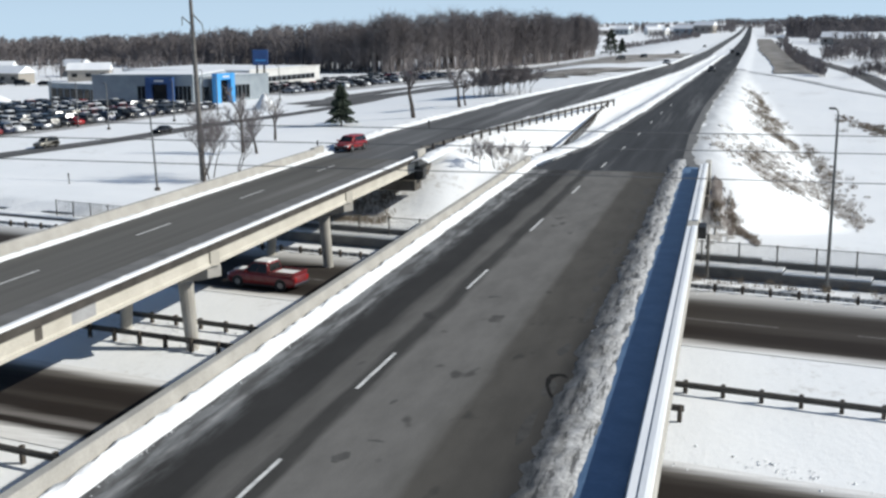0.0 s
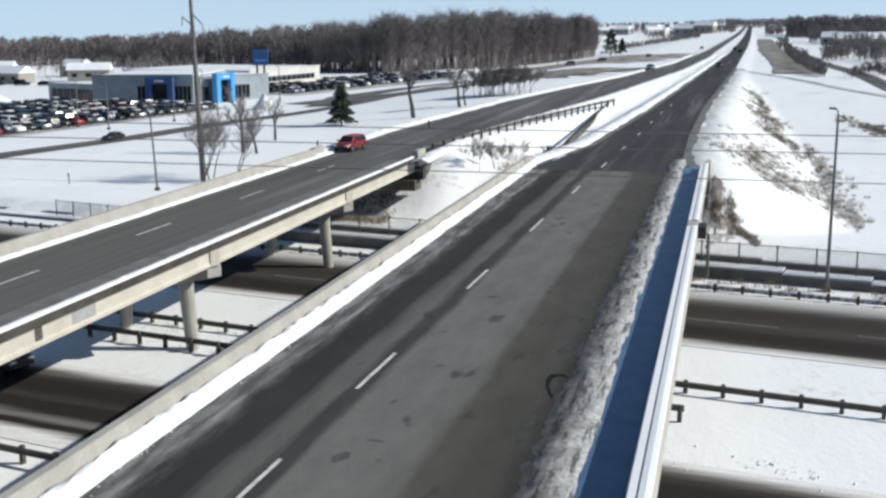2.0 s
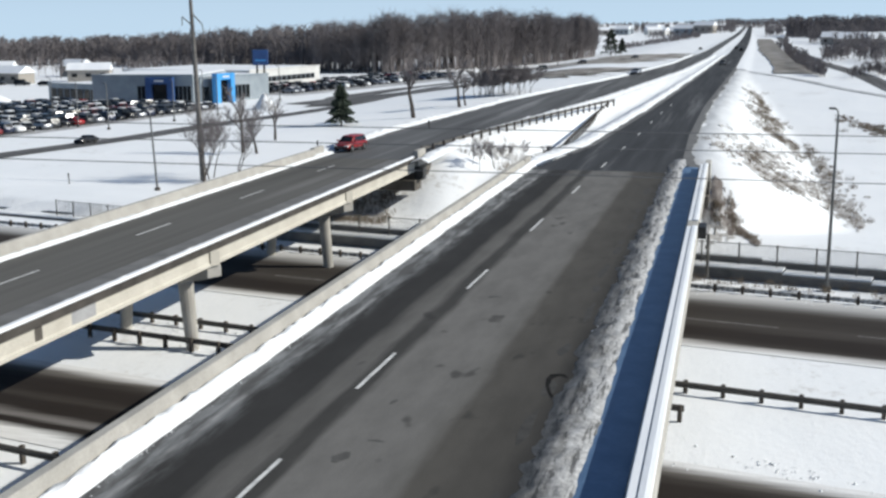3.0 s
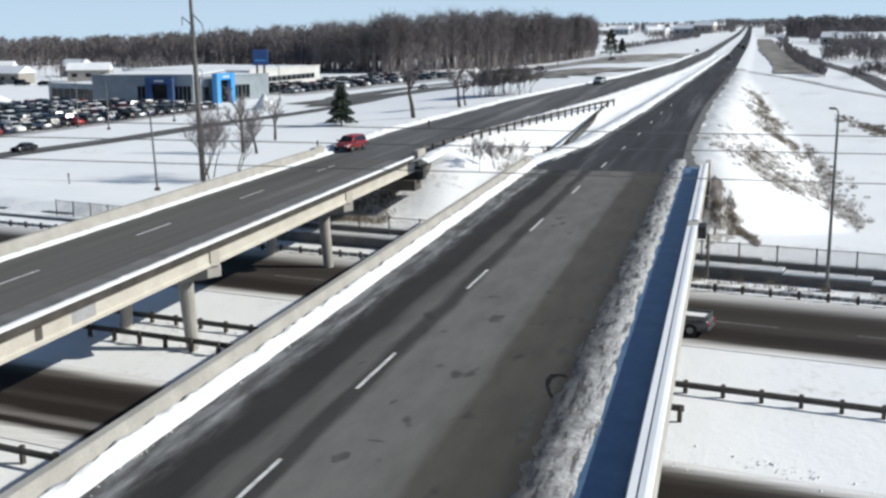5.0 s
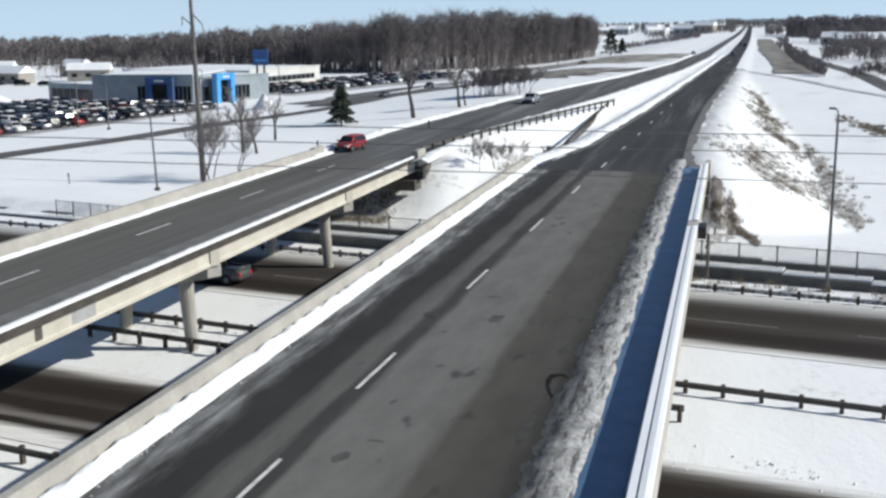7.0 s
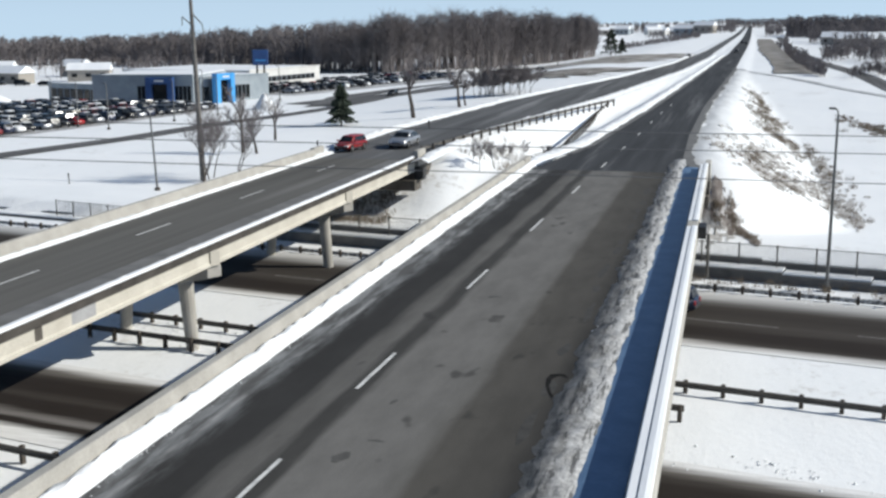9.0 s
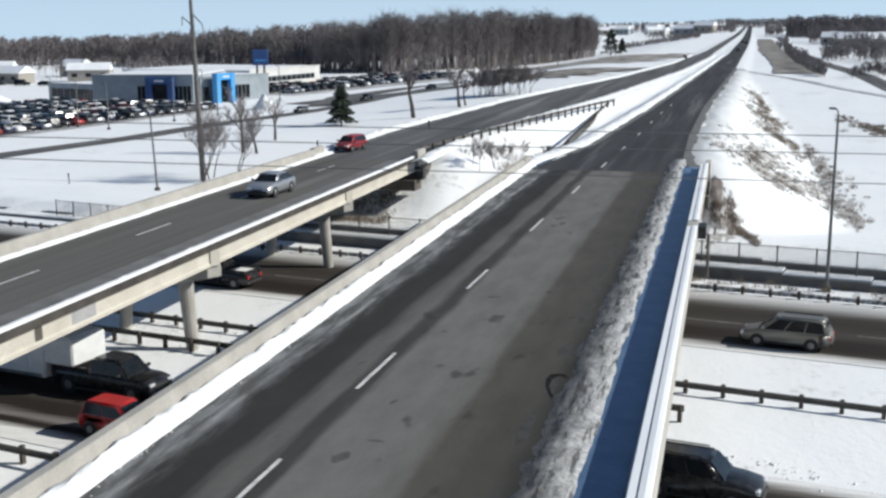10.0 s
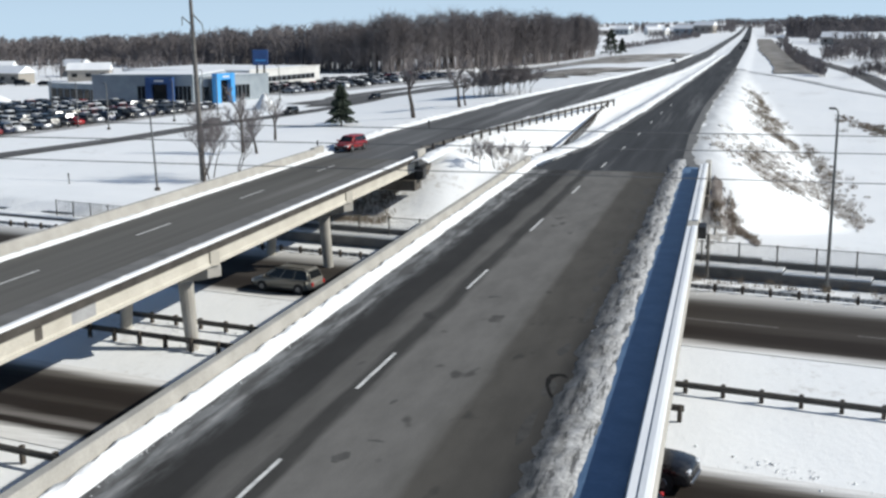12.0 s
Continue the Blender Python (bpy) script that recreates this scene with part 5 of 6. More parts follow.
def house(x, y, w, d, h, turn, wall_mat, label, group="far houses"):
    z = float(terrain(x, y))
    t = thing("house", Matrix.Translation((x, y, z)) @ Matrix.Rotation(turn, 4, "Z"), label, "house", group)
    part("wall", boxes(((0, 0, h / 2 - 0.2), (w, d, h + 0.4)), bevel=0.05), wall_mat, t)
    bm = bmesh.new()
    r = h + d * 0.32
    v = [bm.verts.new(q) for q in [(-w / 2 - 0.4, -d / 2 - 0.4, h), (w / 2 + 0.4, -d / 2 - 0.4, h), (w / 2 + 0.4, d / 2 + 0.4, h), (-w / 2 - 0.4, d / 2 + 0.4, h), (-w / 2 - 0.4, 0, r), (w / 2 + 0.4, 0, r)]]
    for f in ((0, 1, 5, 4), (2, 3, 4, 5), (0, 4, 3), (1, 2, 5), (3, 2, 1, 0)):
        bm.faces.new([v[i] for i in f])
    part("roof", bm, M_ROOFSNOW, t, "snow-covered gable roof")
    for i in range(3):
        part("window", boxes(((-w / 2 + w * (i + 0.5) / 3, -d / 2 - 0.02, h * 0.55), (w * 0.13, 0.12, h * 0.3)), bevel=0.02), M_GLASS, t)
    return t


rh = random.Random(5)
for k in range(7):
    x, y = -262 + k * 9 + rh.gauss(0, 3), 310 + rh.random() * 60
    house(x, y, 9 + rh.random() * 4, 7, 3.0 + rh.random() * 1.2, rh.uniform(-0.4, 0.8), M_SIDING, "small house with snowy roof among bare trees")
for k in range(34):
    y = 1300 + rh.random() * 900
    x = -0.005 * y - 30 - rh.random() * y * 0.13
    house(x, y, 18 + rh.random() * 22, 14, 5 + rh.random() * 4, rh.uniform(-0.5, 0.5), (M_SIDING, M_WALLWHITE, M_WALLGREY)[k % 3], "far pale building under snow near the horizon")
for k in range(8):
    house(46 + rh.random() * 40, 560 + rh.random() * 220, 14, 9, 4, rh.uniform(-0.5, 0.5), (M_SIDING, M_WALLWHITE)[k % 2], "far pale building under snow beyond the ramp")


# ---- vehicles (x forward, origin on the road under the middle) ----
def loft(stations):
    bm = bmesh.new()
    rings = []
    for x, hw, zb, zs in stations:
        pts = [(-hw * 0.88, zb), (-hw, zb + 0.14), (-hw * 1.0, zs - 0.2), (-hw * 0.95, zs - 0.05), (-hw * 0.80, zs), (0, zs + 0.025), (hw * 0.80, zs), (hw * 0.95, zs - 0.05), (hw, zs - 0.2), (hw, zb + 0.14), (hw * 0.88, zb)]
        rings.append([bm.verts.new((x, y, z)) for y, z in pts])
    for a, b in zip(rings, rings[1:]):
        for j in range(11):
            bm.faces.new((a[j], b[j], b[(j + 1) % 11], a[(j + 1) % 11]))
    bm.faces.new(rings[0])
    bm.faces.new(rings[-1][::-1])
    bmesh.ops.recalc_face_normals(bm, faces=bm.faces)
    return bm


# length, width, height, shoulder, hood height, cabin (rear base, front base, rear top, front top), wheel radius, axles (rear, front), side windows
KINDS = {
    "sedan": (4.85, 1.84, 1.45, 0.96, 0.90, (-2.05, 1.05, -1.15, 0.25), 0.33, (-1.38, 1.42), 2),
    "suv": (4.95, 1.94, 1.80, 1.12, 1.06, (-2.36, 1.15, -2.05, 0.50), 0.38, (-1.42, 1.48), 3),
    "minivan": (5.05, 1.95, 1.74, 1.02, 0.96, (-2.42, 1.60, -2.12, 0.55), 0.34, (-1.48, 1.52), 3),
    "crossover": (4.50, 1.82, 1.60, 1.00, 0.96, (-2.10, 1.10, -1.65, 0.35), 0.34, (-1.30, 1.35), 2),
    "van": (4.80, 1.86, 1.58, 0.98, 0.92, (-2.30, 1.35, -2.0, 0.45), 0.33, (-1.42, 1.45), 3),
    "pickup": (5.80, 2.00, 1.90, 1.16, 1.14, (-0.75, 1.45, -0.62, 0.70), 0.40, (-1.75, 1.85), 2),
}


def quad_on(c, u0, u1, v0, v1, off=0.012):
    """A small panel on a face with corners c (bottom a, bottom b, top b, top a)."""
    a, b, t1, t0 = (Vector(q) for q in c)
    n = (b - a).cross(t0 - a).normalized()
    def at(u, v):
        lo, hi = a + (b - a) * u, t0 + (t1 - t0) * u
        return lo + (hi - lo) * v
    bm = bmesh.new()
    f = [bm.verts.new(at(u, v) + n * off) for u, v in ((u0, v0), (u1, v0), (u1, v1), (u0, v1))]
    g = [bm.verts.new(at(u, v) - n * 0.01) for u, v in ((u0, v0), (u1, v0), (u1, v1), (u0, v1))]
    bm.faces.new(f)
    for i in range(4):
        bm.faces.new((g[i], g[(i + 1) % 4], f[(i + 1) % 4], f[i]))
    return bm


def vehicle(name, kind, material, label, category, detail=True, group="", snow_load=False, m=None, size=1.0):
    """A road vehicle of one of the kinds; size scales it for smaller and larger models."""
    L, W, H, sh, hood, cabin_x, wr, axles, nside = KINDS[kind]
    L, W, H, sh, hood, wr = (v * size for v in (L, W, H, sh, hood, wr))
    rb, fb, rt, ft = (v * size for v in cabin_x)
    axles = tuple(v * size for v in axles)
    t = thing(name, m or Matrix.Identity(4), label, category, group)
    h, hw = L / 2, W / 2
    rear_z = sh if "pickup" not in kind else sh - 0.02
    st = [(-h, hw * 0.84, 0.42, rear_z - 0.16), (-h + 0.12, hw * 0.95, 0.30, rear_z - 0.03), (-h + 0.6, hw, 0.26, rear_z), (rb + 0.3, hw, 0.24, sh), (fb - 0.4, hw, 0.24, sh), (fb, hw * 0.99, 0.24, sh - 0.01), (h - 0.75, hw * 0.97, 0.25, hood), (h - 0.22, hw * 0.92, 0.27, hood - 0.10), (h, hw * 0.78, 0.36, hood - 0.30)]
    body = part("body", loft(st), material, t, "", True)
    wb, wt = hw * 0.93, hw * 0.76
    z0 = sh - 0.02
    B = [(rb, -wb, z0), (fb, -wb, z0), (fb, wb, z0), (rb, wb, z0)]
    T = [(rt, -wt, H), (ft, -wt, H), (ft, wt, H), (rt, wt, H)]
    bm = bmesh.new()
    vb, vt = [bm.verts.new(q) for q in B], [bm.verts.new(q) for q in T]
    bm.faces.new(vb[::-1])
    top = bm.faces.new(vt)
    for i in range(4):
        bm.faces.new((vb[i], vb[(i + 1) % 4], vt[(i + 1) % 4], vt[i]))
    pillars = [e for e in bm.edges if {v in vt for v in e.verts} == {True, False}]
    for f in bmesh.ops.bevel(bm, geom=list(top.edges) + pillars, offset=0.10 * size, segments=3, affect="EDGES")["faces"]:
        f.smooth = True
    cabin = part("cabin", bm, material, t)
    if detail:
        part("windscreen", quad_on((B[1], B[2], T[2], T[1]), 0.07, 0.93, 0.08, 0.86), M_GLASS, t)
        part("rear_window", quad_on((B[3], B[0], T[0], T[3]), 0.10, 0.90, 0.16, 0.84), M_GLASS, t)
        for i in range(nside):
            u0, u1 = 0.06 + 0.86 * i / nside, 0.06 + 0.86 * (i + 1) / nside - 0.02
            part("side_window", quad_on((B[0], B[1], T[1], T[0]), u0, u1, 0.06, 0.86), M_GLASS, t)
            part("side_window", quad_on((B[2], B[3], T[3], T[2]), 1 - u1, 1 - u0, 0.06, 0.86), M_GLASS, t)
        for s in (-1, 1):
            part("headlight", boxes(((h - 0.12, s * hw * 0.66, hood - 0.26), (0.18, 0.36, 0.16)), bevel=0.03), M_LAMP, t)
            part("tail_light", boxes(((-h + 0.03, s * hw * 0.74, rear_z - 0.24), (0.10, 0.22, 0.26)), bevel=0.02), M_TAIL, t)
            part("mirror", boxes(((fb - 0.35, s * (hw + 0.10), sh + 0.10), (0.14, 0.22, 0.15)), bevel=0.03), material, t)
            part("sill", boxes(((0, s * (hw - 0.03), 0.27), (axles[1] - axles[0] - 2 * wr - 0.1, 0.08, 0.12)), bevel=0.02), M_BLACKPL, t)
        part("grille", boxes(((h - 0.03, 0, hood - 0.40), (0.10, hw * 0.8, 0.22)), bevel=0.02), M_BLACKPL, t)
        part("bumper", boxes(((h - 0.02, 0, 0.44), (0.16, hw * 1.6, 0.18)), bevel=0.04), M_CHROME if "pickup" in kind else M_BLACKPL, t)
        part("rear_bumper", boxes(((-h + 0.01, 0, 0.46), (0.14, hw * 1.66, 0.18)), bevel=0.04), M_CHROME if "pickup" in kind else M_BLACKPL, t)
        for ax in axles:
            for s in (-1, 1):
                bm = bmesh.new()
                bmesh.ops.create_cone(bm, cap_ends=True, segments=18, radius1=wr + 0.07, radius2=wr + 0.07, depth=0.03, matrix=Matrix.Translation((ax, s * (hw - 0.005), wr)) @ Matrix.Rotation(math.pi / 2, 4, "X"))
                part("wheel_arch", bm, M_BLACKPL, t)
    else:
        bm = bmesh.new()
        for c, u in (((B[1], B[2], T[2], T[1]), 0.08), ((B[3], B[0], T[0], T[3]), 0.1), ((B[0], B[1], T[1], T[0]), 0.08), ((B[2], B[3], T[3], T[2]), 0.08)):
            q = quad_on(c, u, 1 - u, 0.12, 0.84)
            me = bpy.data.meshes.new("tmp")
            q.to_mesh(me)
            q.free()
            bm.from_mesh(me)
            bpy.data.meshes.remove(me)
        part("glazing", bm, M_GLASS, t)
    for ax in axles:
        for s in (-1, 1):
            bm = bmesh.new()
            seg = 20 if detail else 8
            bmesh.ops.create_cone(bm, cap_ends=True, segments=seg, radius1=wr, radius2=wr, depth=0.24, matrix=Matrix.Rotation(math.pi / 2, 4, "X"))
            w = part("wheel", bm, M_RUBBER, t)
            w.location = (ax, s * (hw - 0.09), wr)
            if detail:
                bm = bmesh.new()
                bmesh.ops.create_cone(bm, cap_ends=True, segments=16, radius1=wr * 0.62, radius2=wr * 0.5, depth=0.03, matrix=Matrix.Translation((0, s * 0.125, 0)) @ Matrix.Rotation(-s * math.pi / 2, 4, "X"))
                part("rim", bm, M_RIM, w)
    if "pickup" in kind:
        x0, x1 = -h + 0.12, rb - 0.06
        for s in (-1, 1):
            part("bed_side", boxes((((x0 + x1) / 2, s * (hw - 0.08), sh + 0.06), (x1 - x0, 0.12, 0.24)), bevel=0.03), material, t)
        part("tailgate", boxes(((x0, 0, sh + 0.06), (0.1, W - 0.3, 0.24)), bevel=0.03), material, t)
        part("bed_floor", boxes((((x0 + x1) / 2, 0, sh + 0.01), (x1 - x0 - 0.1, W - 0.36, 0.06))), M_ROOFSNOW if snow_load else M_BLACKPL, t, "snow in the bed" if snow_load else "")
    if snow_load:
        part("roof_snow", boxes((((rt + ft) / 2, 0, H + 0.03), (ft - rt - 0.1, wt * 1.75, 0.08)), bevel=0.03), M_ROOFSNOW, t, "snow on the roof")
        if "pickup" in kind:
            part("hood_snow", boxes((((fb + h) / 2 - 0.15, 0.1, hood + 0.06), (h - fb - 0.55, W * 0.5, 0.08)), bevel=0.03), M_ROOFSNOW, t, "snow on the hood")
    if kind in ("suv", "minivan") and detail:
        for s in (-1, 1):
            part("roof_rail", boxes((((rt + ft) / 2, s * wt * 0.86, H + 0.05), (ft - rt - 0.5, 0.04, 0.05)), bevel=0.01), M_BLACKPL, t)
    return t


PAINT = {k: paint(f"{k}_car_paint", c, r, me) for k, c, r, me in [("black", (0.010, 0.010, 0.012), 0.22, 0.0), ("dark_grey", (0.045, 0.048, 0.052), 0.28, 0.3), ("silver", (0.42, 0.43, 0.45), 0.30, 0.6), ("red", (0.44, 0.013, 0.012), 0.25, 0.0),
         ("white", (0.72, 0.73, 0.74), 0.35, 0.0), ("navy", (0.015, 0.022, 0.05), 0.25, 0.2), ("tan", (0.20, 0.19, 0.165), 0.34, 0.3), ("mid_red", (0.26, 0.014, 0.018), 0.35, 0.0), ("dark_red", (0.16, 0.012, 0.015), 0.3, 0.0), ("grey", (0.16, 0.165, 0.17), 0.3, 0.4), ("iron", (0.085, 0.088, 0.092), 0.3, 0.3)]}

red_pickup_snowy = vehicle("pickup_truck", "pickup", PAINT["dark_red"], "dark red pickup truck with snow in its bed", "pickup truck", snow_load=True, size=0.93)
grey_suv = vehicle("suv", "crossover", PAINT["iron"], "dark grey sport utility car with bright headlights", "car", size=0.97)
black_sedan = vehicle("sedan", "sedan", PAINT["black"], "black saloon car on the lower highway", "car")
dark_pickup = vehicle("pickup_truck", "pickup", PAINT["iron"], "iron-grey pickup truck with snow on roof and bed", "pickup truck", snow_load=True, size=0.86)
navy_suv = vehicle("suv", "suv", PAINT["black"], "black boxy sport utility car", "car", size=0.88)
dark_sedan = vehicle("sedan", "sedan", PAINT["dark_grey"], "dark grey saloon car on the lower highway", "car", size=0.86)
dark_suv = vehicle("suv", "suv", PAINT["navy"], "dark navy sport utility car", "car", size=0.88)
black_pickup_snowy = vehicle("pickup_truck", "pickup", PAINT["black"], "black pickup truck with snow on its cover", "pickup truck", snow_load=True, size=0.93)
tan_minivan = vehicle("minivan", "minivan", PAINT["tan"], "silver-tan minivan with dark windows", "minivan", size=0.93)
black_suv = vehicle("suv", "suv", PAINT["black"], "black sport utility car with snow on the roof", "car", snow_load=True, size=0.83)
tow_suv = vehicle("suv", "suv", PAINT["black"], "large black sport utility car towing a trailer", "car", size=0.95)
KINDS["long_pickup"] = (6.3, 2.02, 1.92, 1.18, 1.16, (-0.65, 1.75, -0.5, 1.0), 0.41, (-1.95, 2.05), 2)
tow_pickup = vehicle("pickup_truck", "long_pickup", PAINT["black"], "black pickup truck towing a white box trailer", "pickup truck", size=0.95)
KINDS["hatch"] = (3.95, 1.76, 1.58, 0.98, 0.92, (-1.88, 1.05, -1.6, 0.30), 0.32, (-1.18, 1.22), 2)
red_suv = vehicle("hatchback", "hatch", PAINT["red"], "bright red hatchback car on the lower highway", "car", size=0.93)
silver_sedan = vehicle("sedan", "sedan", PAINT["silver"], "silver saloon car crossing the far bridge", "car")
vehicle("minivan", "van", PAINT["mid_red"], "red van parked on the snowy shoulder", "van", m=Matrix.Translation((-34.6, 98.7, 0.02)) @ Matrix.Rotation(radians(-97), 4, "Z"), size=0.86)
front_suv = vehicle("suv", "suv", PAINT["tan"], "tan sport utility car on the frontage road", "car", False, size=0.82)
front_sedan = vehicle("sedan", "sedan", PAINT["black"], "black car on the frontage road", "car", False, size=0.82)
front_car_a = vehicle("sedan", "sedan", PAINT["grey"], "grey car on the frontage road", "car", False, size=0.82)
front_car_b = vehicle("suv", "suv", PAINT["dark_grey"], "dark car on the frontage road", "car", False, size=0.82)
far_car_in = vehicle("sedan", "sedan", PAINT["grey"], "grey car far along the carriageway", "car", False, size=0.75)
far_car_out = vehicle("suv", "suv", PAINT["grey"], "grey car driving away along the carriageway", "car", False, size=0.75)
far_car_out2 = vehicle("pickup_truck", "pickup", PAINT["black"], "black pickup driving away far off", "pickup truck", False, size=0.75)
far_car_out3 = vehicle("suv", "suv", PAINT["black"], "black car driving away far off", "car", False, size=0.75)
ramp_car_a = vehicle("suv", "suv", PAINT["black"], "dark car on the distant frontage road", "car", False, size=0.75)
ramp_car_b = vehicle("sedan", "sedan", PAINT["dark_grey"], "dark car on the distant frontage road", "car", False, size=0.75)


def box_trailer():
    t = thing("box_trailer", Matrix.Identity(4), "long white enclosed gooseneck cargo trailer", "trailer")
    part("box_body", boxes(((0, 0, 1.62), (7.5, 2.35, 2.1)), bevel=0.08), PAINT["white"], t)
    part("nose", boxes(((4.6, 0, 1.99), (1.8, 2.33, 1.34)), bevel=0.09), PAINT["white"], t, "raised nose over the towing truck's bed")
    part("lower_trim", boxes(((0, -1.19, 0.68), (7.0, 0.04, 0.16)), ((0, 1.19, 0.68), (7.0, 0.04, 0.16)), bevel=0.01), M_STEEL, t)
    part("side_door", boxes(((2.2, -1.185, 1.55), (0.9, 0.03, 1.8)), bevel=0.01), PAINT["white"], t)
    part("roof_cap", boxes(((0.85, 0, 2.70), (8.9, 2.2, 0.08)), bevel=0.03), M_ROOFSNOW, t, "snow on the trailer roof")
    part("tongue", rods(((4.45, 0, 1.5), (4.45, 0, 1.0), 0.06), seg=6), M_RAIL, t)
    for x in (-1.15, -0.3):
        for s in (-1, 1):
            bm = bmesh.new()
            bmesh.ops.create_cone(bm, cap_ends=True, segments=18, radius1=0.35, radius2=0.35, depth=0.24, matrix=Matrix.Translation((x, s * 1.12, 0.35)) @ Matrix.Rotation(math.pi / 2, 4, "X"))
            part("wheel", bm, M_RUBBER, t)
    for s in (-1, 1):
        part("fender", boxes(((-0.72, s * 1.2, 0.76), (1.8, 0.1, 0.1)), bevel=0.02), M_BLACKPL, t)
    return t


def quad_trailer():
    t = thing("flat_trailer", Matrix.Identity(4), "small flat trailer with a raised mesh gate", "trailer")
    part("bed", boxes(((0, 0, 0.52), (3.9, 1.9, 0.12)), bevel=0.02), M_RAIL, t)
    for s in (-1, 1):
        part("side_rail", rods(((-1.95, s * 0.95, 0.95), (1.95, s * 0.95, 0.95), 0.03), ((-1.9, s * 0.95, 0.55), (-1.9, s * 0.95, 0.95), 0.03), ((0, s * 0.95, 0.55), (0, s * 0.95, 0.95), 0.03), ((1.9, s * 0.95, 0.55), (1.9, s * 0.95, 0.95), 0.03), seg=6), M_STEEL, t)
        part("fender", boxes(((-0.2, s * 1.08, 0.75), (0.95, 0.22, 0.06)), bevel=0.02), M_STEEL, t)
        bm = bmesh.new()
        bmesh.ops.create_cone(bm, cap_ends=True, segments=16, radius1=0.32, radius2=0.32, depth=0.2, matrix=Matrix.Translation((-0.2, s * 1.08, 0.33)) @ Matrix.Rotation(math.pi / 2, 4, "X"))
        part("wheel", bm, M_RUBBER, t)
    bm = rods(((-2.0, -0.9, 0.55), (-2.05, -0.9, 1.95), 0.03), ((-2.0, 0.9, 0.55), (-2.05, 0.9, 1.95), 0.03), ((-2.05, -0.9, 1.95), (-2.05, 0.9, 1.95), 0.03), seg=6)
    for k in range(9):
        rod(bm, (-2.02, -0.8 + k * 0.2, 0.55), (-2.05, -0.8 + k * 0.2, 1.95), 0.012, 0.012, 5)
    part("gate", bm, M_STEEL, t)
    part("tongue", rods(((1.9, 0, 0.5), (3.0, 0, 0.5), 0.05), seg=6), M_RAIL, t)
    return t


def quad_bike():
    t = thing("quad_bike", Matrix.Identity(4), "dark red quad bike carried on the trailer", "quad bike")
    part("body", boxes(((0, 0, 0.62), (1.5, 0.5, 0.34)), ((0.55, 0, 0.78), (0.5, 0.62, 0.2)), ((-0.6, 0, 0.78), (0.6, 0.7, 0.14)), bevel=0.06), PAINT["dark_red"], t)
    part("seat", boxes(((-0.2, 0, 0.86), (0.8, 0.32, 0.16)), bevel=0.05), M_BLACKPL, t)
    part("handlebar", rods(((0.42, 0, 0.8), (0.3, 0, 1.1), 0.03), ((0.3, -0.38, 1.12), (0.3, 0.38, 1.12), 0.025), seg=6), M_BLACKPL, t)
    part("rack", boxes(((0.75, 0, 0.92), (0.5, 0.7, 0.04)), ((-0.8, 0, 0.92), (0.6, 0.8, 0.04)), bevel=0.01), M_BLACKPL, t)
    for x in (-0.62, 0.62):
        for s in (-1, 1):
            bm = bmesh.new()
            bmesh.ops.create_cone(bm, cap_ends=True, segments=14, radius1=0.31, radius2=0.31, depth=0.26, matrix=Matrix.Translation((x, s * 0.46, 0.31)) @ Matrix.Rotation(math.pi / 2, 4, "X"))
            part("wheel", bm, M_RUBBER, t)
    return t


white_trailer, atv_trailer, atv = box_trailer(), quad_trailer(), quad_bike()

# parked cars on the dealer's lot
rl = random.Random(9)
stock = [vehicle("parked_car", k, PAINT[c], f"{c.replace('_', ' ')} {k} parked in a crowded snowy sales lot", "car", False, "cars on the sales lot", i % 3 == 0, m=Matrix.Translation((-200 - i * 8, 300, float(terrain(-200 - i * 8, 300)))))
         for i, (k, c) in enumerate([("sedan", "black"), ("suv", "black"), ("suv", "dark_grey"), ("sedan", "silver"), ("pickup", "black"), ("suv", "navy"), ("pickup", "dark_grey"), ("suv", "white"), ("sedan", "red"), ("pickup", "dark_red"), ("minivan", "grey")])]


def lot_row(a, b, n, turn):
    for i in range(n):
        t = (i + rl.uniform(0.25, 0.75)) / n
        x, y = a[0] + (b[0] - a[0]) * t, a[1] + (b[1] - a[1]) * t
        k = min(int(rl.random() ** 1.35 * len(stock)), len(stock) - 1)
        copy_thing(stock[k], Matrix.Translation((x, y, float(terrain(x, y)) + 0.06)) @ Matrix.Rotation(turn + rl.gauss(0, 0.05) + (math.pi if rl.random() < 0.4 else 0), 4, "Z"))


for k in range(8):
    off = k * 5.3
    lot_row((-117.4 - off * 1.02, 154 + off * 0.3), (-108.6 - off * 0.97, 221 + off * 0.10), 23, 2.75)
for k in range(4):
    off = k * 6.0
    lot_row((-113 - off, 272 + off * 0.2), (-94 - off * 0.9, 372 + off * 0.2), 26, 2.9)


# ---- what moves ----
def low_pose(s, o, back=False):
    q = low(s, o, 0.012)
    return Matrix.Translation(q) @ Matrix.Rotation(ANG + (math.pi if back else 0), 4, "Z")


def drive(ob, place, ends=(0.0, 12.0)):
    """Keys a steady drive; the first and last steps are a thirtieth of a second, so that the speed stays even."""
    ts = [0.0, 1 / 30] + [0.5 * k for k in range(1, 24)] + [12 - 1 / 30, 12.0]
    walk(ob, [(t, place(t)) for t in ts])


def lane(ob, o, t0, s0, speed):
    """Along the lower highway: s0 metres at t0 seconds; a negative speed runs to the left."""
    drive(ob, lambda t: low_pose(s0 + speed * (t - t0), o, speed < 0))


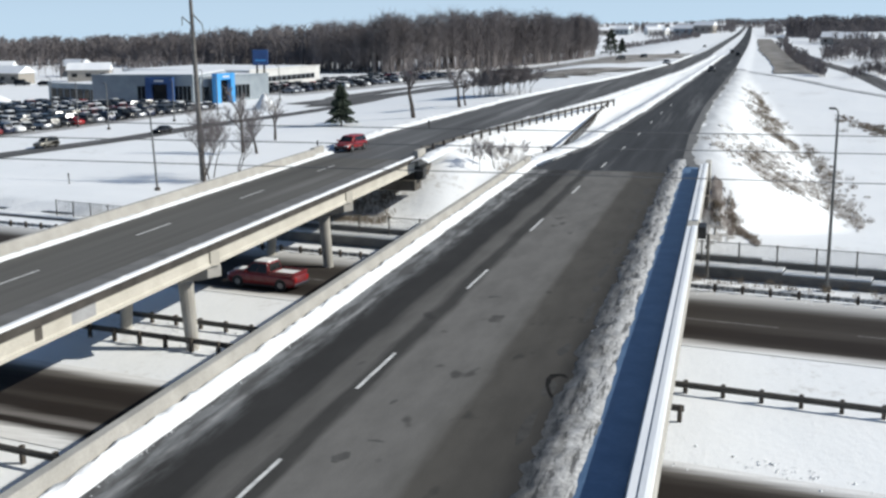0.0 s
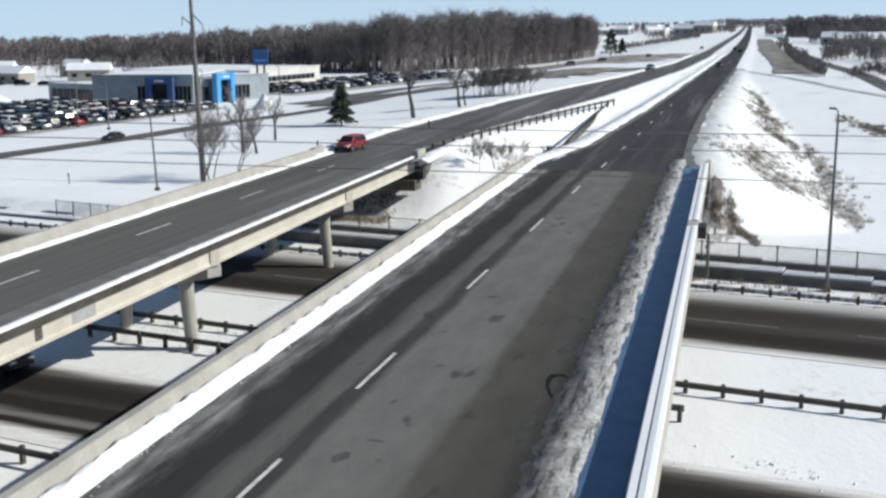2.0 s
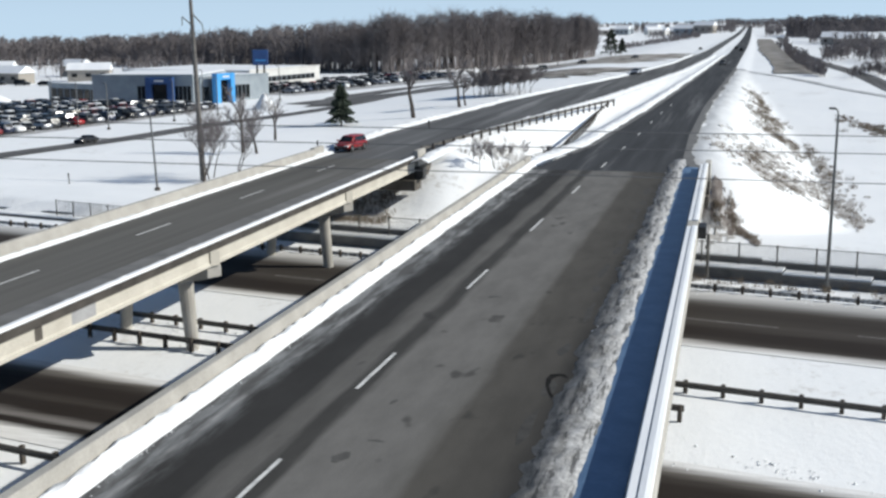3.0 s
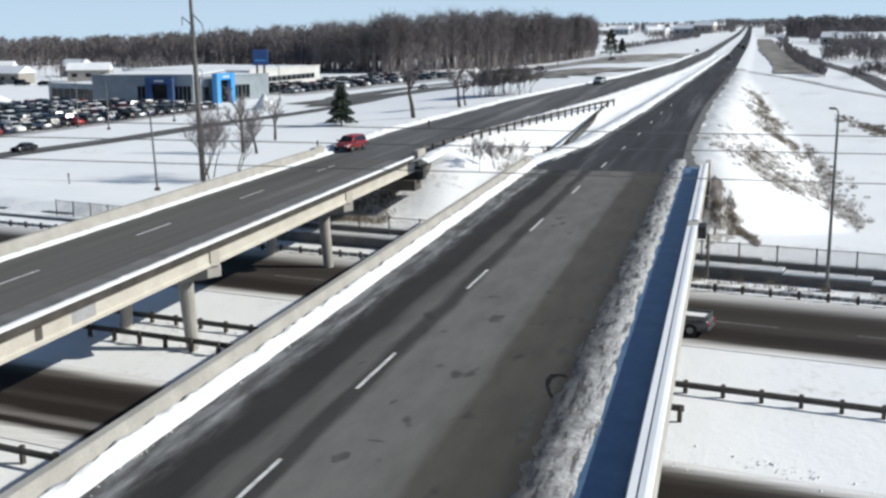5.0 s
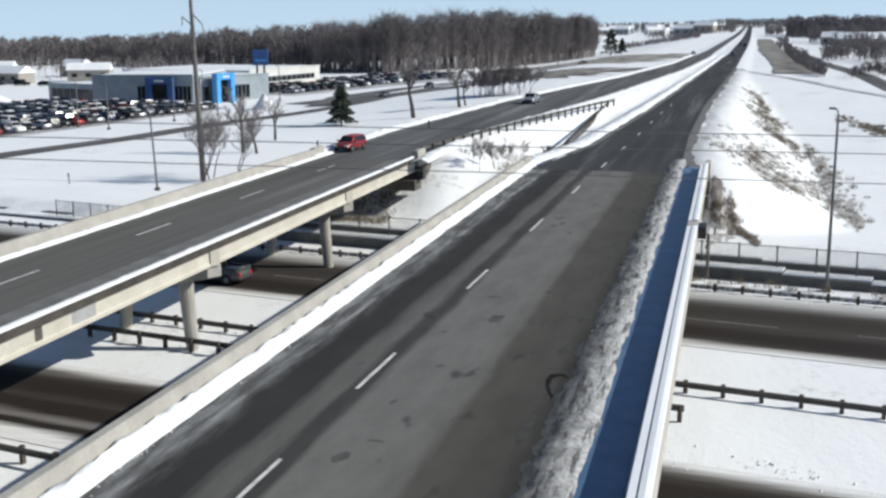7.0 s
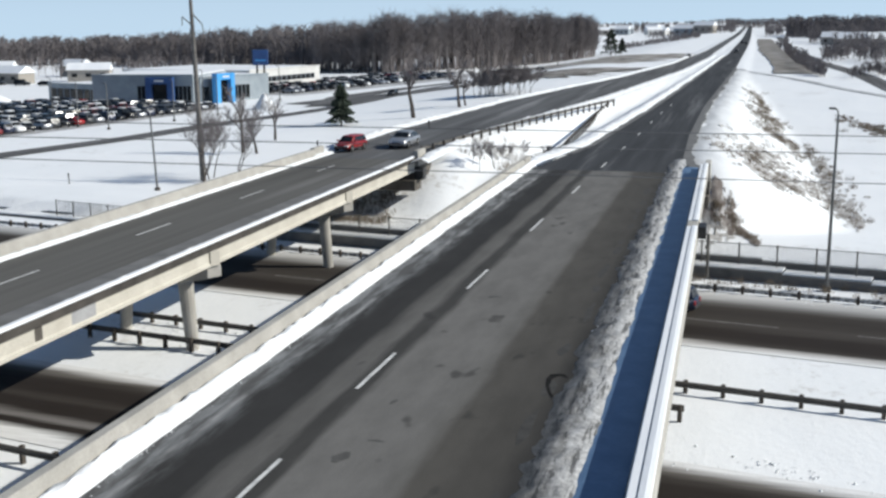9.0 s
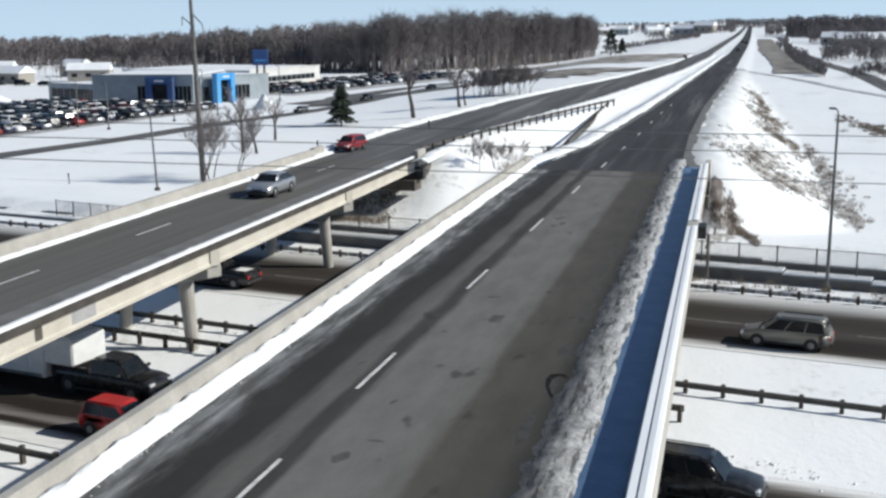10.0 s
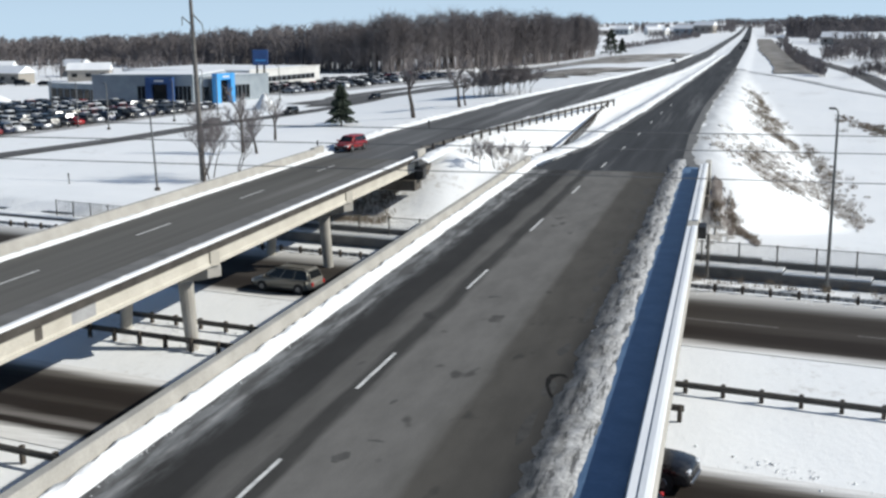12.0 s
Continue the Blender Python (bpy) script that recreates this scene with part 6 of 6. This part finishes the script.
def on_line(ob, rows, z=0.0, ground=False):
    """Along a line of (t, x, y) rows, facing the way it goes; straight on beyond the ends."""
    ts = [q[0] for q in rows]
    def xy(t):
        i = min(max(np.searchsorted(ts, t) - 1, 0), len(rows) - 2)
        a, b = rows[i], rows[i + 1]
        f = (t - a[0]) / (b[0] - a[0])
        return Vector((a[1] + (b[1] - a[1]) * f, a[2] + (b[2] - a[2]) * f))
    def place(t):
        q, d = xy(t), xy(t + 0.4) - xy(t - 0.4)
        h = float(terrain(q.x, q.y)) + 0.07 if ground else z
        return Matrix.Translation((q.x, q.y, h)) @ Matrix.Rotation(math.atan2(d.y, d.x), 4, "Z")
    drive(ob, place)


def motions():
    lane(red_pickup_snowy, 61.9, 0.0, -42.5, -18.5)
    lane(grey_suv, 40.6, 2.4, -38.5, 15.9)
    lane(black_sedan, 36.3, 4.8, -32.6, 14.6)
    lane(dark_pickup, 61.9, 4.8, -12.4, -15.6)
    lane(navy_suv, 66.9, 5.6, -7.0, -16.6)
    lane(dark_sedan, 67.2, 6.0, -42.3, -14.8)
    lane(dark_suv, 66.4, 8.8, -13.8, -16.1)
    lane(black_pickup_snowy, 61.2, 9.6, -39.1, -16.5)
    lane(tan_minivan, 61.6, 10.0, -8.9, -15.9)
    lane(black_suv, 66.6, 10.8, -9.35, -13.2)
    lane(tow_suv, 39.6, 10.1, -7.2, 13.6)
    lane(atv_trailer, 39.6, 10.1, -12.2, 13.6)
    drive(atv, lambda t: Matrix.Translation((0, 0, 0.575)) @ low_pose(-12.0 + 13.6 * (t - 10.1), 39.6))
    lane(tow_pickup, 40.2, 9.8, -39.1, 12.4)
    lane(white_trailer, 40.2, 9.8, -45.9, 12.4)
    lane(red_suv, 35.9, 9.8, -34.5, 11.2)
    on_line(silver_sedan, [(0, -21.0, 324), (1.5, -21.9, 299), (2.5, -22.9, 272), (5.5, -27.2, 207), (6.5, -29.5, 179), (9.5, -30.9, 87.4), (10.4, -30.7, 58.6), (11, -30.5, 40.6), (12, -30.2, 11)], 0.01)
    on_line(front_suv, [(0, -96.6, 144.0), (1, -98, 136.2), (4, -102, 112)], ground=True)
    on_line(front_sedan, [(0, -91.0, 167.9), (1, -92.0, 162.0), (3, -94.3, 150.7), (6, -98, 133.0), (12, -103, 96)], ground=True)
    on_line(front_car_a, [(0, -62, 335), (4.5, -79, 290), (9.5, -83.0, 221), (10.5, -86.0, 203), (12, -90.0, 184)], ground=True)
    on_line(front_car_b, [(0, -40, 385), (6, -78, 300), (9.5, -80.0, 251), (12, -84.6, 207)], ground=True)
    on_line(far_car_in, [(0, -19.0, 560), (9.5, -18.6, 390), (12, -20.2, 340)], 0.02)
    on_line(far_car_out, [(0, -7.6, 280), (2.5, -6.2, 313), (12, -2.2, 520)], 0.02)
    on_line(far_car_out2, [(0, -2.6, 408), (1.5, -2.2, 440), (12, 0.6, 700)], 0.02)
    on_line(far_car_out3, [(0, -5.2, 455), (12, -1.2, 720)], 0.02)
    on_line(ramp_car_a, [(0, -34, 402), (1.5, -42.5, 380), (5.5, -62, 335), (12, -80, 245)], ground=True)
    on_line(ramp_car_b, [(0, -26, 460), (2.5, -35, 402), (6.5, -47, 368), (12, -74, 308)], ground=True)


motions()
